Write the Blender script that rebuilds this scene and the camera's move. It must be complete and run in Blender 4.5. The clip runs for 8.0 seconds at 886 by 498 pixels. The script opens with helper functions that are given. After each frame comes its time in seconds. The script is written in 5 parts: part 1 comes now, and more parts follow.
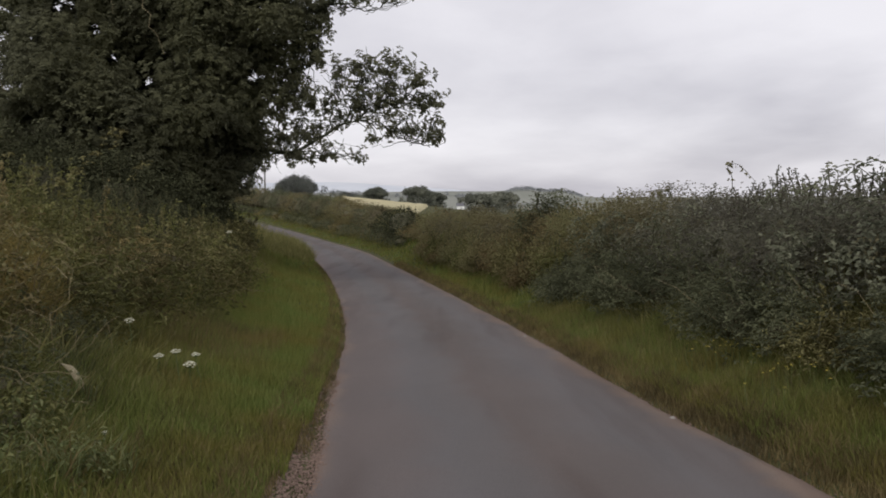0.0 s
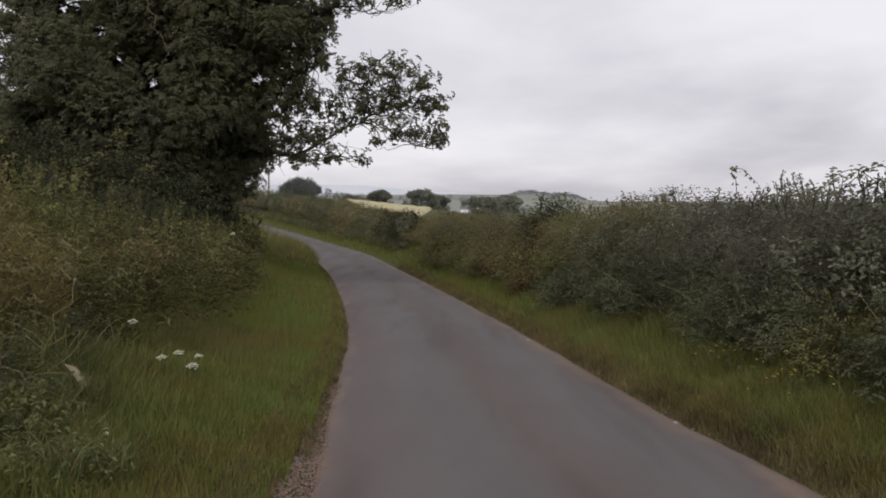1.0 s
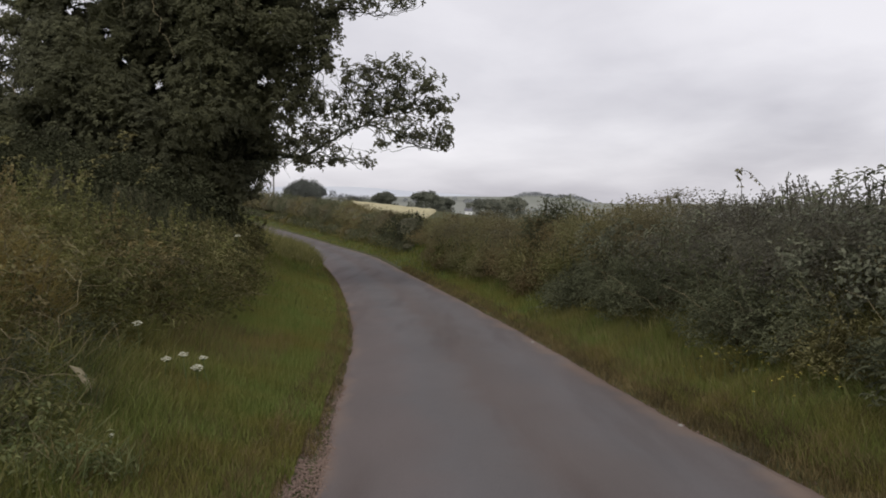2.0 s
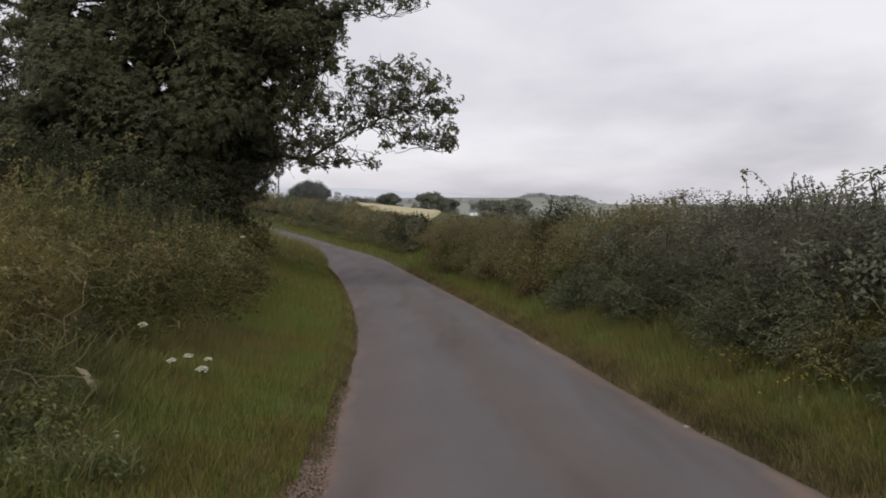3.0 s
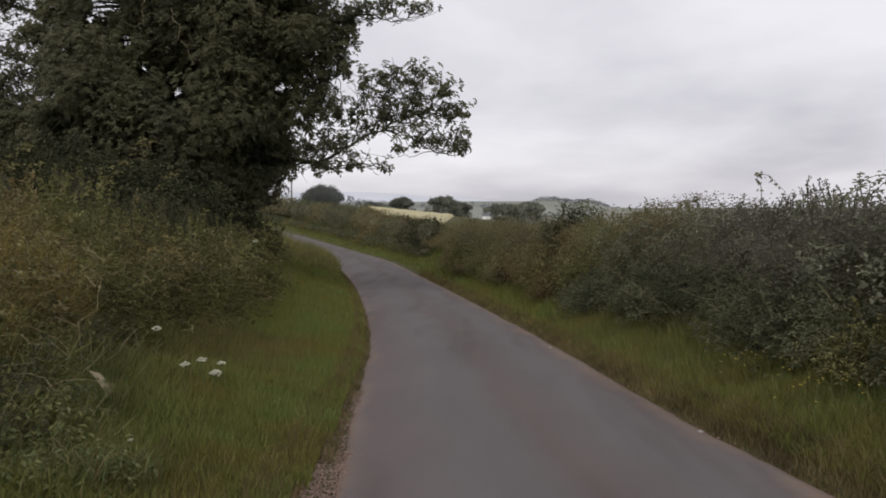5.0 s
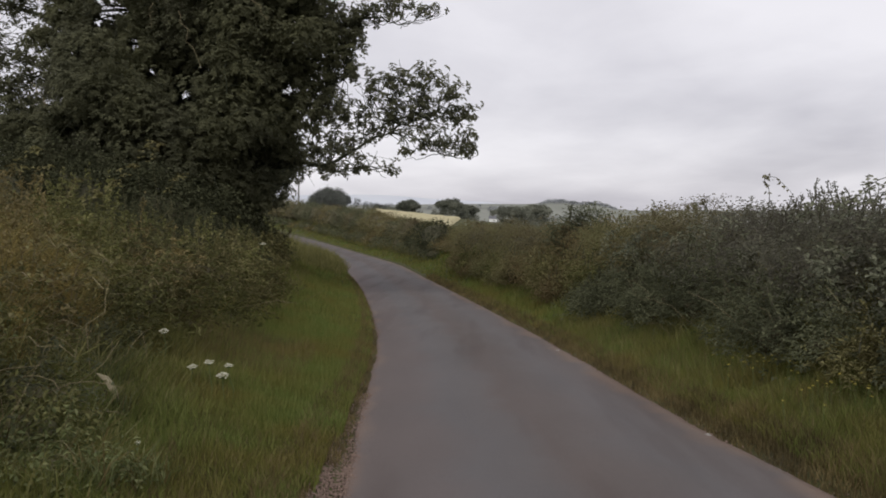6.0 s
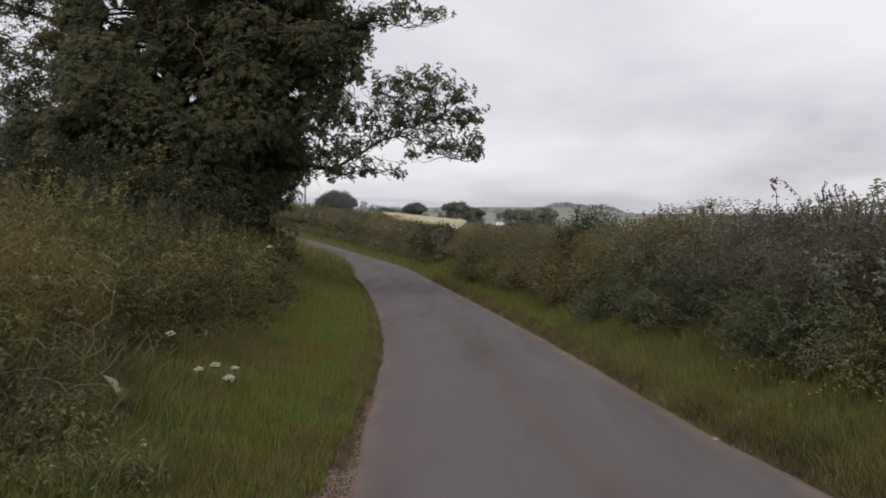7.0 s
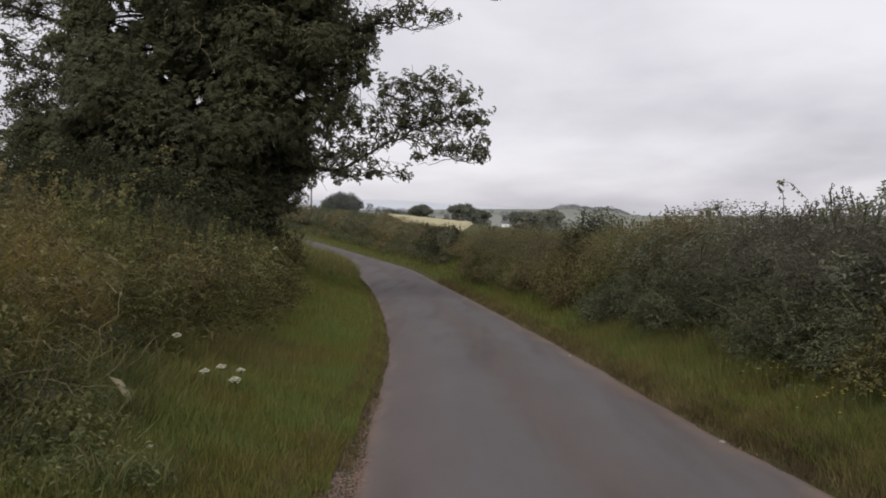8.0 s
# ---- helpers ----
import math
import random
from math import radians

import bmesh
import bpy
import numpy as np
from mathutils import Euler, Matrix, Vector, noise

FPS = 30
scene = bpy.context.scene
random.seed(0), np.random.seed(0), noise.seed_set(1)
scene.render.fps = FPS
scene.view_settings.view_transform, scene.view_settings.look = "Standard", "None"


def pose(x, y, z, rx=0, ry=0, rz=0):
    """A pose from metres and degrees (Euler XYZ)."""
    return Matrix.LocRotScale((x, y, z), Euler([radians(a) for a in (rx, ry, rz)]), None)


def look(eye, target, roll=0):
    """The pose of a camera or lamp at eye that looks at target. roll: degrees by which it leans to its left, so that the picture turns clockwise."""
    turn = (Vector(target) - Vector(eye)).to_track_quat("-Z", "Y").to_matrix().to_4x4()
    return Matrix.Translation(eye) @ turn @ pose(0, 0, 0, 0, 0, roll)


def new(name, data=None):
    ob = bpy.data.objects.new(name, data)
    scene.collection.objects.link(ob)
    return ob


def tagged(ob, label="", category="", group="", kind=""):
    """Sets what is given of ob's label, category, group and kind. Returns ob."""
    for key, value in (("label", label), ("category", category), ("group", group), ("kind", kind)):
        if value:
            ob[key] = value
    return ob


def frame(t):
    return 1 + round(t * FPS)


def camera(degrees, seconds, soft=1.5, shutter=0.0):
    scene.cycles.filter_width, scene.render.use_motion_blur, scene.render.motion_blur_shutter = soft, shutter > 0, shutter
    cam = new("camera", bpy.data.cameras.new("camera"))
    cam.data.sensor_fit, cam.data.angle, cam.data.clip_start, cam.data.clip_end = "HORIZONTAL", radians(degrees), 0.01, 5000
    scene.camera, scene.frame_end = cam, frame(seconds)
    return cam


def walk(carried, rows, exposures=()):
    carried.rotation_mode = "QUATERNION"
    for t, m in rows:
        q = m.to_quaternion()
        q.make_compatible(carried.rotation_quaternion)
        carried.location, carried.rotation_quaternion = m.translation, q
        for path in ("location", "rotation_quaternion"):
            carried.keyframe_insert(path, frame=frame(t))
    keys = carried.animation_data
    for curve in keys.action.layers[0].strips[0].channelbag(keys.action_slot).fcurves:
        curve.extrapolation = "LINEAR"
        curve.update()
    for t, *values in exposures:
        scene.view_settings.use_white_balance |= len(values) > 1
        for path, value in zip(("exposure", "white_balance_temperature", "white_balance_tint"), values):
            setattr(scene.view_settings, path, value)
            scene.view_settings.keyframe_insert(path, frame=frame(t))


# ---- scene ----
cam = camera(55.0, 8.0, 1.8)
EYE = 1.5
# seconds, metres ahead, and the turn of the camera in degrees
ROWS = [
    (0.0, 0.0000, 86.449, -0.010, 0.000),
    (0.5, 0.0021, 86.568, -0.210, 0.112),
    (1.0, 0.0042, 86.655, -0.328, 0.245),
    (1.5, 0.0063, 86.728, -0.385, 0.396),
    (3.0, 0.0126, 86.865, -0.283, 0.872),
    (3.5, 0.0147, 86.905, -0.250, 1.046),
    (4.0, 0.0168, 86.981, -0.200, 1.264),
    (4.5, 0.0189, 87.047, -0.188, 1.489),
    (6.0, 0.0252, 87.292, -0.150, 2.183),
    (6.5, 0.0273, 87.396, -0.190, 2.400),
    (7.0, 0.0294, 87.494, -0.222, 2.609),
    (7.5, 0.0315, 87.562, -0.242, 2.826),
    (8.0, 0.0336, 87.626, -0.240, 3.010),
]
walk(cam, [(t, pose(0, ahead, EYE, rx, ry, rz)) for t, ahead, rx, ry, rz in ROWS])

# ---------------------------------------------------------------- world and sun
SUN_ELEVATION, SUN_TURN = 42.0, 190.0
world = bpy.data.worlds.new("overcast_sky")
scene.world = world
world.use_nodes = True
wn, wl = world.node_tree.nodes, world.node_tree.links
wn.clear()


def wnode(kind, **sets):
    n = wn.new(kind)
    for key, value in sets.items():
        n.inputs[key].default_value = value
    return n


def wmath(op, a, b):
    n = wn.new("ShaderNodeMath")
    n.operation = op
    for i, v in enumerate((a, b)):
        if isinstance(v, (int, float)):
            n.inputs[i].default_value = v
        else:
            wl.new(v, n.inputs[i])
    return n.outputs[0]


sky = wn.new("ShaderNodeTexSky")
sky.sky_type, sky.sun_disc = "NISHITA", False
sky.sun_elevation, sky.sun_rotation = radians(SUN_ELEVATION), radians(SUN_TURN)
coords = wn.new("ShaderNodeTexCoord")
split = wn.new("ShaderNodeSeparateXYZ")
wl.new(coords.outputs["Generated"], split.inputs[0])
lift = wmath("ADD", wmath("MAXIMUM", split.outputs["Z"], 0.0), 0.17)
join = wn.new("ShaderNodeCombineXYZ")
wl.new(wmath("DIVIDE", split.outputs["X"], lift), join.inputs["X"])
wl.new(wmath("DIVIDE", split.outputs["Y"], lift), join.inputs["Y"])
drift = wnode("ShaderNodeMapping", Location=(1.3, 2.6, 0.0), Rotation=(0, 0, radians(-30)), Scale=(1.0, 0.8, 1.0))
wl.new(join.outputs[0], drift.inputs["Vector"])
banks = wnode("ShaderNodeTexNoise", Scale=0.55, Detail=3.0, Roughness=0.45, Distortion=0.4)
streaks = wnode("ShaderNodeTexNoise", Scale=1.7, Detail=5.0, Roughness=0.55, Distortion=0.2)
for layer in (banks, streaks):
    wl.new(drift.outputs[0], layer.inputs["Vector"])
# the cloud is thinner, and brighter, high on one side
thin_way = wn.new("ShaderNodeVectorMath")
thin_way.operation = "DOT_PRODUCT"
wl.new(coords.outputs["Generated"], thin_way.inputs[0])
thin_way.inputs[1].default_value = Vector((0.42, 0.85, 0.36)).normalized()
thin = wmath("MULTIPLY", wmath("MAXIMUM", wmath("SUBTRACT", thin_way.outputs["Value"], 0.955), 0.0), 6.0)
cover = wmath("ADD", wmath("ADD", wmath("MULTIPLY", banks.outputs["Fac"], 0.72), wmath("MULTIPLY", streaks.outputs["Fac"], 0.28)), thin)
ramp = wn.new("ShaderNodeValToRGB")
ramp.color_ramp.elements[0].position, ramp.color_ramp.elements[0].color = 0.36, (0.54, 0.525, 0.58, 1)
ramp.color_ramp.elements[1].position, ramp.color_ramp.elements[1].color = 0.66, (0.88, 0.86, 0.905, 1)
wl.new(cover, ramp.inputs["Fac"])
cloud_light = wnode("ShaderNodeBackground", Strength=1.06)
wl.new(ramp.outputs["Color"], cloud_light.inputs["Color"])
sky_light = wnode("ShaderNodeBackground", Strength=0.06)
wl.new(sky.outputs["Color"], sky_light.inputs["Color"])
mixed = wn.new("ShaderNodeMixShader")
mixed.inputs["Fac"].default_value = 0.9
wl.new(sky_light.outputs[0], mixed.inputs[1])
wl.new(cloud_light.outputs[0], mixed.inputs[2])
world_out = wn.new("ShaderNodeOutputWorld")
wl.new(mixed.outputs[0], world_out.inputs["Surface"])

sun = new("sun", bpy.data.lights.new("sun", "SUN"))
sun.data.energy, sun.data.angle, sun.data.color = 1.95, radians(60), (1.0, 0.97, 0.92)
sun_way = Vector((math.sin(radians(SUN_TURN)), math.cos(radians(SUN_TURN)), math.tan(radians(SUN_ELEVATION))))
sun.matrix_world = look(sun_way * 50, (0, 0, 0))


# ---------------------------------------------------------------- materials
class Nodes:
    """A short hand for a node material."""

    def __init__(self, name, rough=0.8, specular=0.3):
        self.material = bpy.data.materials.new(name)
        self.material.use_nodes = True
        self.tree = self.material.node_tree
        self.bsdf = self.tree.nodes["Principled BSDF"]
        self.out = self.tree.nodes["Material Output"]
        self.bsdf.inputs["Roughness"].default_value = rough
        self.bsdf.inputs["Specular IOR Level"].default_value = specular
        self.place = self.tree.nodes.new("ShaderNodeNewGeometry")

    def link(self, a, b):
        self.tree.links.new(a, b)

    def noise(self, scale, detail=4.0, rough=0.55, vector=None, stretch=None):
        n = self.tree.nodes.new("ShaderNodeTexNoise")
        n.inputs["Scale"].default_value, n.inputs["Detail"].default_value, n.inputs["Roughness"].default_value = scale, detail, rough
        source = vector or self.place.outputs["Position"]
        if stretch:
            m = self.tree.nodes.new("ShaderNodeMapping")
            m.inputs["Scale"].default_value = stretch
            self.link(source, m.inputs["Vector"])
            source = m.outputs[0]
        self.link(source, n.inputs["Vector"])
        return n.outputs["Fac"]

    def ramp(self, fac, *stops):
        n = self.tree.nodes.new("ShaderNodeValToRGB")
        e = n.color_ramp.elements
        while len(e) < len(stops):
            e.new(0.5)
        for item, (at, colour) in zip(e, stops):
            item.position, item.color = at, (*colour, 1)
        self.link(fac, n.inputs["Fac"])
        return n.outputs["Color"]

    def mix(self, fac, a, b, blend="MIX"):
        n = self.tree.nodes.new("ShaderNodeMix")
        n.data_type, n.blend_type = "RGBA", blend
        for slot, v in ((0, fac), (6, a), (7, b)):
            if isinstance(v, (int, float)):
                n.inputs[slot].default_value = v
            elif isinstance(v, tuple):
                n.inputs[slot].default_value = (*v, 1)
            else:
                self.link(v, n.inputs[slot])
        return n.outputs[2]

    def bump(self, height, strength=0.4, distance=0.01):
        n = self.tree.nodes.new("ShaderNodeBump")
        n.inputs["Strength"].default_value, n.inputs["Distance"].default_value = strength, distance
        self.link(height, n.inputs["Height"])
        self.link(n.outputs[0], self.bsdf.inputs["Normal"])

    def colour(self, c):
        self.link(c, self.bsdf.inputs["Base Color"])
        return self

    def thin(self, colour, share):
        """Lets light through, as a leaf does."""
        t, m = self.tree.nodes.new("ShaderNodeBsdfTranslucent"), self.tree.nodes.new("ShaderNodeMixShader")
        self.link(colour, t.inputs["Color"])
        m.inputs["Fac"].default_value = share
        self.link(self.bsdf.outputs[0], m.inputs[1])
        self.link(t.outputs[0], m.inputs[2])
        self.link(m.outputs[0], self.out.inputs["Surface"])


def leaf_material(name, dark, middle, light, rough=0.5, share=0.25, patch=1.2, specular=0.4, low=(0.62, 0.62, 0.6), high=(1.25, 1.22, 1.15)):
    n = Nodes(name, rough, specular)
    each = n.ramp(n.place.outputs["Random Per Island"], (0.05, dark), (0.5, middle), (0.95, light))
    clump = n.ramp(n.noise(patch, 3.0), (0.35, low), (0.65, high))
    c = n.mix(1.0, each, clump, "MULTIPLY")
    n.colour(c)
    n.thin(c, share)
    return n.material


def bark_material(name, dark, light, scale=14.0):
    n = Nodes(name, 0.9, 0.2)
    f = n.noise(scale, 6.0, 0.65, stretch=(1, 1, 0.3))
    n.colour(n.mix(n.noise(2.0), n.ramp(f, (0.3, dark), (0.7, light)), (0.06, 0.075, 0.04)))
    n.bump(f, 0.7, 0.03)
    return n.material


def plain_material(name, a, b, scale=6.0, rough=0.8, bump=0.3, distance=0.01, specular=0.3):
    n = Nodes(name, rough, specular)
    f = n.noise(scale, 6.0, 0.6)
    n.colour(n.ramp(f, (0.3, a), (0.7, b)))
    n.bump(f, bump, distance)
    return n.material


def road_material():
    """Old chippings: grey in the wheel tracks, brown dirt along the crown and the edges."""
    n = Nodes("worn_asphalt", 0.85, 0.3)
    uv = n.tree.nodes.new("ShaderNodeUVMap")
    s = n.tree.nodes.new("ShaderNodeSeparateXYZ")
    n.link(uv.outputs[0], s.inputs[0])
    wobble = n.tree.nodes.new("ShaderNodeMath")
    wobble.operation = "MULTIPLY"
    n.link(n.noise(0.8, 3.0, 0.55), wobble.inputs[0])
    wobble.inputs[1].default_value = 0.2
    across = n.tree.nodes.new("ShaderNodeMath")
    across.operation = "MULTIPLY_ADD"
    n.link(s.outputs["X"], across.inputs[0])
    across.inputs[1].default_value = 0.8
    n.link(wobble.outputs[0], across.inputs[2])
    tracks = n.ramp(across.outputs[0], (0.100, (0.156, 0.121, 0.105)), (0.128, (0.122, 0.103, 0.099)), (0.24, (0.118, 0.103, 0.101)), (0.33, (0.113, 0.107, 0.109)), (0.43, (0.112, 0.104, 0.104)),
                    (0.51, (0.106, 0.089, 0.084)), (0.61, (0.109, 0.096, 0.093)), (0.72, (0.114, 0.107, 0.109)), (0.830, (0.116, 0.103, 0.101)), (0.880, (0.172, 0.130, 0.106)))
    blotch = n.ramp(n.noise(0.9, 4.0, stretch=(1.5, 0.4, 1)), (0.3, (0.92, 0.91, 0.90)), (0.7, (1.09, 1.07, 1.06)))
    grain = n.ramp(n.noise(140.0, 3.0, 0.7), (0.3, (0.72, 0.72, 0.72)), (0.7, (1.28, 1.27, 1.25)))
    patches = n.ramp(n.noise(0.6, 3.0, stretch=(2.2, 0.22, 1)), (0.50, (1, 1, 1)), (0.62, (0.84, 0.81, 0.80)))
    c = n.mix(1.0, n.mix(1.0, n.mix(1.0, tracks, blotch, "MULTIPLY"), grain, "MULTIPLY"), patches, "MULTIPLY")
    n.colour(c)
    n.bump(n.noise(120.0, 3.0, 0.7), 0.5, 0.006)
    return n.material


def ground_material():
    """Soil, litter and green between the plants; far fields pale with haze put into their colour."""
    n = Nodes("soil_meadow_and_haze", 0.95, 0.15)
    near = n.ramp(n.noise(1.6, 6.0, 0.6), (0.3, (0.055, 0.046, 0.028)), (0.5, (0.070, 0.072, 0.030)), (0.72, (0.075, 0.090, 0.034)))
    # far field tones, greyed and paled to paint haze
    hazed_fields = n.ramp(n.noise(0.0035, 2.0, 0.4), (0.40, (0.195, 0.205, 0.172)), (0.50, (0.235, 0.242, 0.210)), (0.60, (0.170, 0.178, 0.156)))
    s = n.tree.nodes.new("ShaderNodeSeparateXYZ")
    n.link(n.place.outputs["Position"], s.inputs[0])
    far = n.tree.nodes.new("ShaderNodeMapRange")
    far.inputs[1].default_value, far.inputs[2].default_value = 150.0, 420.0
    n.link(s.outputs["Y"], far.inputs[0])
    n.colour(n.mix(far.outputs[0], near, hazed_fields))
    n.bump(n.noise(9.0, 6.0, 0.7), 0.6, 0.05)
    return n.material


ROAD = road_material()
GROUND = ground_material()
GRIT = plain_material("loose_grit", (0.110, 0.076, 0.060), (0.225, 0.160, 0.130), 40.0, 0.9)
STONE = plain_material("grey_stone", (0.20, 0.19, 0.18), (0.36, 0.34, 0.32), 30.0, 0.8)
BARK = bark_material("dark_bark", (0.026, 0.022, 0.018), (0.065, 0.055, 0.045))
TWIG = bark_material("twig_bark", (0.045, 0.036, 0.028), (0.12, 0.095, 0.07), 30.0)
DEAD_STEM = plain_material("dry_stem", (0.165, 0.135, 0.074), (0.275, 0.230, 0.135), 30.0)
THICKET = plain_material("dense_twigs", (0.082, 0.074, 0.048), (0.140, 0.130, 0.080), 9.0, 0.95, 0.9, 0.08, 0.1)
# darker than the twigs, so gaps between weed leaves look shaded
GAP_SHADE = plain_material("gap_shade", (0.055, 0.048, 0.030), (0.095, 0.086, 0.052), 9.0, 0.95, 0.9, 0.08, 0.1)
OAK_LEAF = leaf_material("oak_leaf", (0.148, 0.150, 0.094), (0.168, 0.170, 0.106), (0.194, 0.196, 0.120), 0.9, 0.72, 0.5, 0.03, (0.86, 0.86, 0.90), (1.10, 1.10, 1.03))
# dark filler colour that stands for the shade inside the foliage
OAK_SHADE = plain_material("inner_shade", (0.085, 0.082, 0.056), (0.140, 0.136, 0.088), 7.0, 0.95, 1.0, 0.15, 0.1)
HEDGE_LEAF = leaf_material("hedge_leaf", (0.165, 0.152, 0.094), (0.184, 0.172, 0.104), (0.208, 0.196, 0.120), 0.9, 0.56, 0.75, 0.05, (0.78, 0.69, 0.67), (1.14, 1.15, 1.04))
BLACKTHORN_LEAF = leaf_material("blackthorn_leaf", (0.142, 0.140, 0.110), (0.164, 0.162, 0.126), (0.190, 0.188, 0.144), 0.9, 0.56, 0.9, 0.05, (0.76, 0.71, 0.72), (1.18, 1.19, 1.10))
MAPLE_LEAF = leaf_material("field_maple_leaf", (0.180, 0.172, 0.090), (0.204, 0.194, 0.102), (0.236, 0.224, 0.122), 0.9, 0.56, 0.7, 0.05, (0.90, 0.73, 0.71), (1.06, 1.10, 1.0))
BRAMBLE_LEAF = leaf_material("bramble_leaf", (0.104, 0.098, 0.042), (0.150, 0.144, 0.062), (0.222, 0.210, 0.106), 0.7, 0.38, 1.4, 0.22, (0.70, 0.64, 0.58), (1.25, 1.22, 1.12))
WEED_LEAF = leaf_material("hedge_foot_leaf", (0.104, 0.114, 0.070), (0.132, 0.142, 0.088), (0.170, 0.180, 0.112), 0.85, 0.5, 1.3, 0.08)
CANE_LEAF = leaf_material("cane_leaf", (0.125, 0.136, 0.092), (0.158, 0.170, 0.116), (0.212, 0.222, 0.160), 0.65, 0.42, 1.4, 0.25)
NETTLE_LEAF = leaf_material("nettle_leaf", (0.105, 0.108, 0.036), (0.145, 0.150, 0.052), (0.200, 0.198, 0.082), 0.65, 0.4, 1.3, 0.3)
RUSSET_LEAF = leaf_material("russet_leaf", (0.140, 0.112, 0.044), (0.190, 0.155, 0.064), (0.25, 0.205, 0.092), 0.6, 0.35, 1.5)
# leaf colour lowered to hold the shade under the great tree
SHADE_LEAF = leaf_material("shade_dark_leaf", (0.052, 0.056, 0.034), (0.072, 0.078, 0.046), (0.098, 0.104, 0.060), 0.85, 0.42, 1.1, 0.05)
GRASS = leaf_material("verge_grass", (0.116, 0.138, 0.033), (0.168, 0.190, 0.050), (0.225, 0.240, 0.078), 0.7, 0.45, 1.1, 0.2, (1.08, 0.86, 0.86), (0.93, 1.06, 1.0))
TUFT_GRASS = leaf_material("tuft_grass", (0.088, 0.108, 0.040), (0.132, 0.156, 0.060), (0.225, 0.240, 0.112), 0.6, 0.4, 1.5, 0.3)
COARSE = leaf_material("rank_grass", (0.125, 0.128, 0.042), (0.185, 0.182, 0.064), (0.275, 0.255, 0.110), 0.65, 0.42, 1.5, 0.25)
DRY_GRASS = leaf_material("dry_grass", (0.195, 0.146, 0.048), (0.290, 0.226, 0.082), (0.40, 0.325, 0.140), 0.75, 0.42, 1.4, 0.1)
FRINGE = leaf_material("fringe_grass", (0.100, 0.078, 0.036), (0.150, 0.118, 0.054), (0.225, 0.182, 0.090), 0.75, 0.35, 1.6, 0.2)
# distant leaves: lifted and greyed, the air's haze is mixed into these four colours
HAZED_FAR_LEAF = leaf_material("hazed_far_leaf", (0.155, 0.167, 0.138), (0.172, 0.185, 0.152), (0.196, 0.208, 0.170), 0.85, 0.4, 0.2, 0.05)
HAZED_HILL_LEAF = leaf_material("hazed_hill_wood", (0.27, 0.29, 0.32), (0.30, 0.32, 0.348), (0.33, 0.35, 0.372), 0.8, 0.2, 0.05, 0.1)
HAZED_VALLEY_LEAF = leaf_material("hazed_valley_leaf", (0.165, 0.175, 0.145), (0.195, 0.205, 0.168), (0.225, 0.235, 0.190), 0.8, 0.25, 0.2, 0.1)
HAZED_KNOLL_LEAF = leaf_material("hazed_copse_leaf", (0.120, 0.130, 0.124), (0.132, 0.142, 0.134), (0.146, 0.156, 0.146), 0.9, 0.3, 0.05, 0.02)
# pale blue-grey holds the haze over the skyline hills
HAZE_HILL = plain_material("hazed_hill", (0.50, 0.53, 0.58), (0.58, 0.60, 0.63), 0.004, 0.95, 0.0, 0.01, 0.0)
WHEAT = plain_material("ripening_wheat", (0.36, 0.325, 0.19), (0.50, 0.45, 0.28), 1.5, 0.9, 0.6, 0.1, 0.1)
PETAL_WHITE = plain_material("white_petal", (0.42, 0.41, 0.31), (0.60, 0.585, 0.47), 60.0, 0.7)
PETAL_YELLOW = plain_material("yellow_petal", (0.46, 0.37, 0.05), (0.58, 0.47, 0.09), 60.0, 0.4)
PALE_LEAF = plain_material("withered_leaf", (0.21, 0.182, 0.118), (0.31, 0.268, 0.180), 30.0)
STEM = plain_material("green_stem", (0.075, 0.10, 0.035), (0.13, 0.16, 0.06), 30.0)
STALK = plain_material("weed_stalk", (0.085, 0.080, 0.036), (0.150, 0.132, 0.066), 30.0)
POLE_WOOD = plain_material("weathered_pole", (0.15, 0.14, 0.13), (0.26, 0.25, 0.24), 12.0)
RENDER = plain_material("whitewash", (0.70, 0.70, 0.68), (0.82, 0.82, 0.80), 1.0)
SLATE = plain_material("slate_roof", (0.10, 0.10, 0.11), (0.17, 0.17, 0.18), 2.0)

# ---------------------------------------------------------------- geometry helpers
rng = np.random.default_rng(7)


def mesh_from(name, verts, faces, smooth=False):
    me = bpy.data.meshes.new(name)
    verts, faces = np.asarray(verts, dtype=np.float32), np.asarray(faces, dtype=np.int32)
    k = faces.shape[1]
    me.vertices.add(len(verts))
    me.vertices.foreach_set("co", verts.ravel())
    me.loops.add(faces.size)
    me.loops.foreach_set("vertex_index", faces.ravel())
    me.polygons.add(len(faces))
    me.polygons.foreach_set("loop_start", np.arange(len(faces), dtype=np.int32) * k)
    if smooth:
        me.polygons.foreach_set("use_smooth", np.ones(len(faces), dtype=bool))
    me.update(calc_edges=True)
    return me


class Soup:
    """Triangles gathered into one mesh."""

    def __init__(self):
        self.v, self.f, self.n = [], [], 0

    def add(self, verts, faces):
        faces = np.asarray(faces, dtype=np.int64)
        if faces.shape[1] == 4:
            faces = np.concatenate([faces[:, [0, 1, 2]], faces[:, [0, 2, 3]]])
        self.v.append(np.asarray(verts, dtype=float))
        self.f.append(faces + self.n)
        self.n += len(verts)
        return self

    def mesh(self, name, smooth=False):
        return mesh_from(name, np.concatenate(self.v), np.concatenate(self.f), smooth)


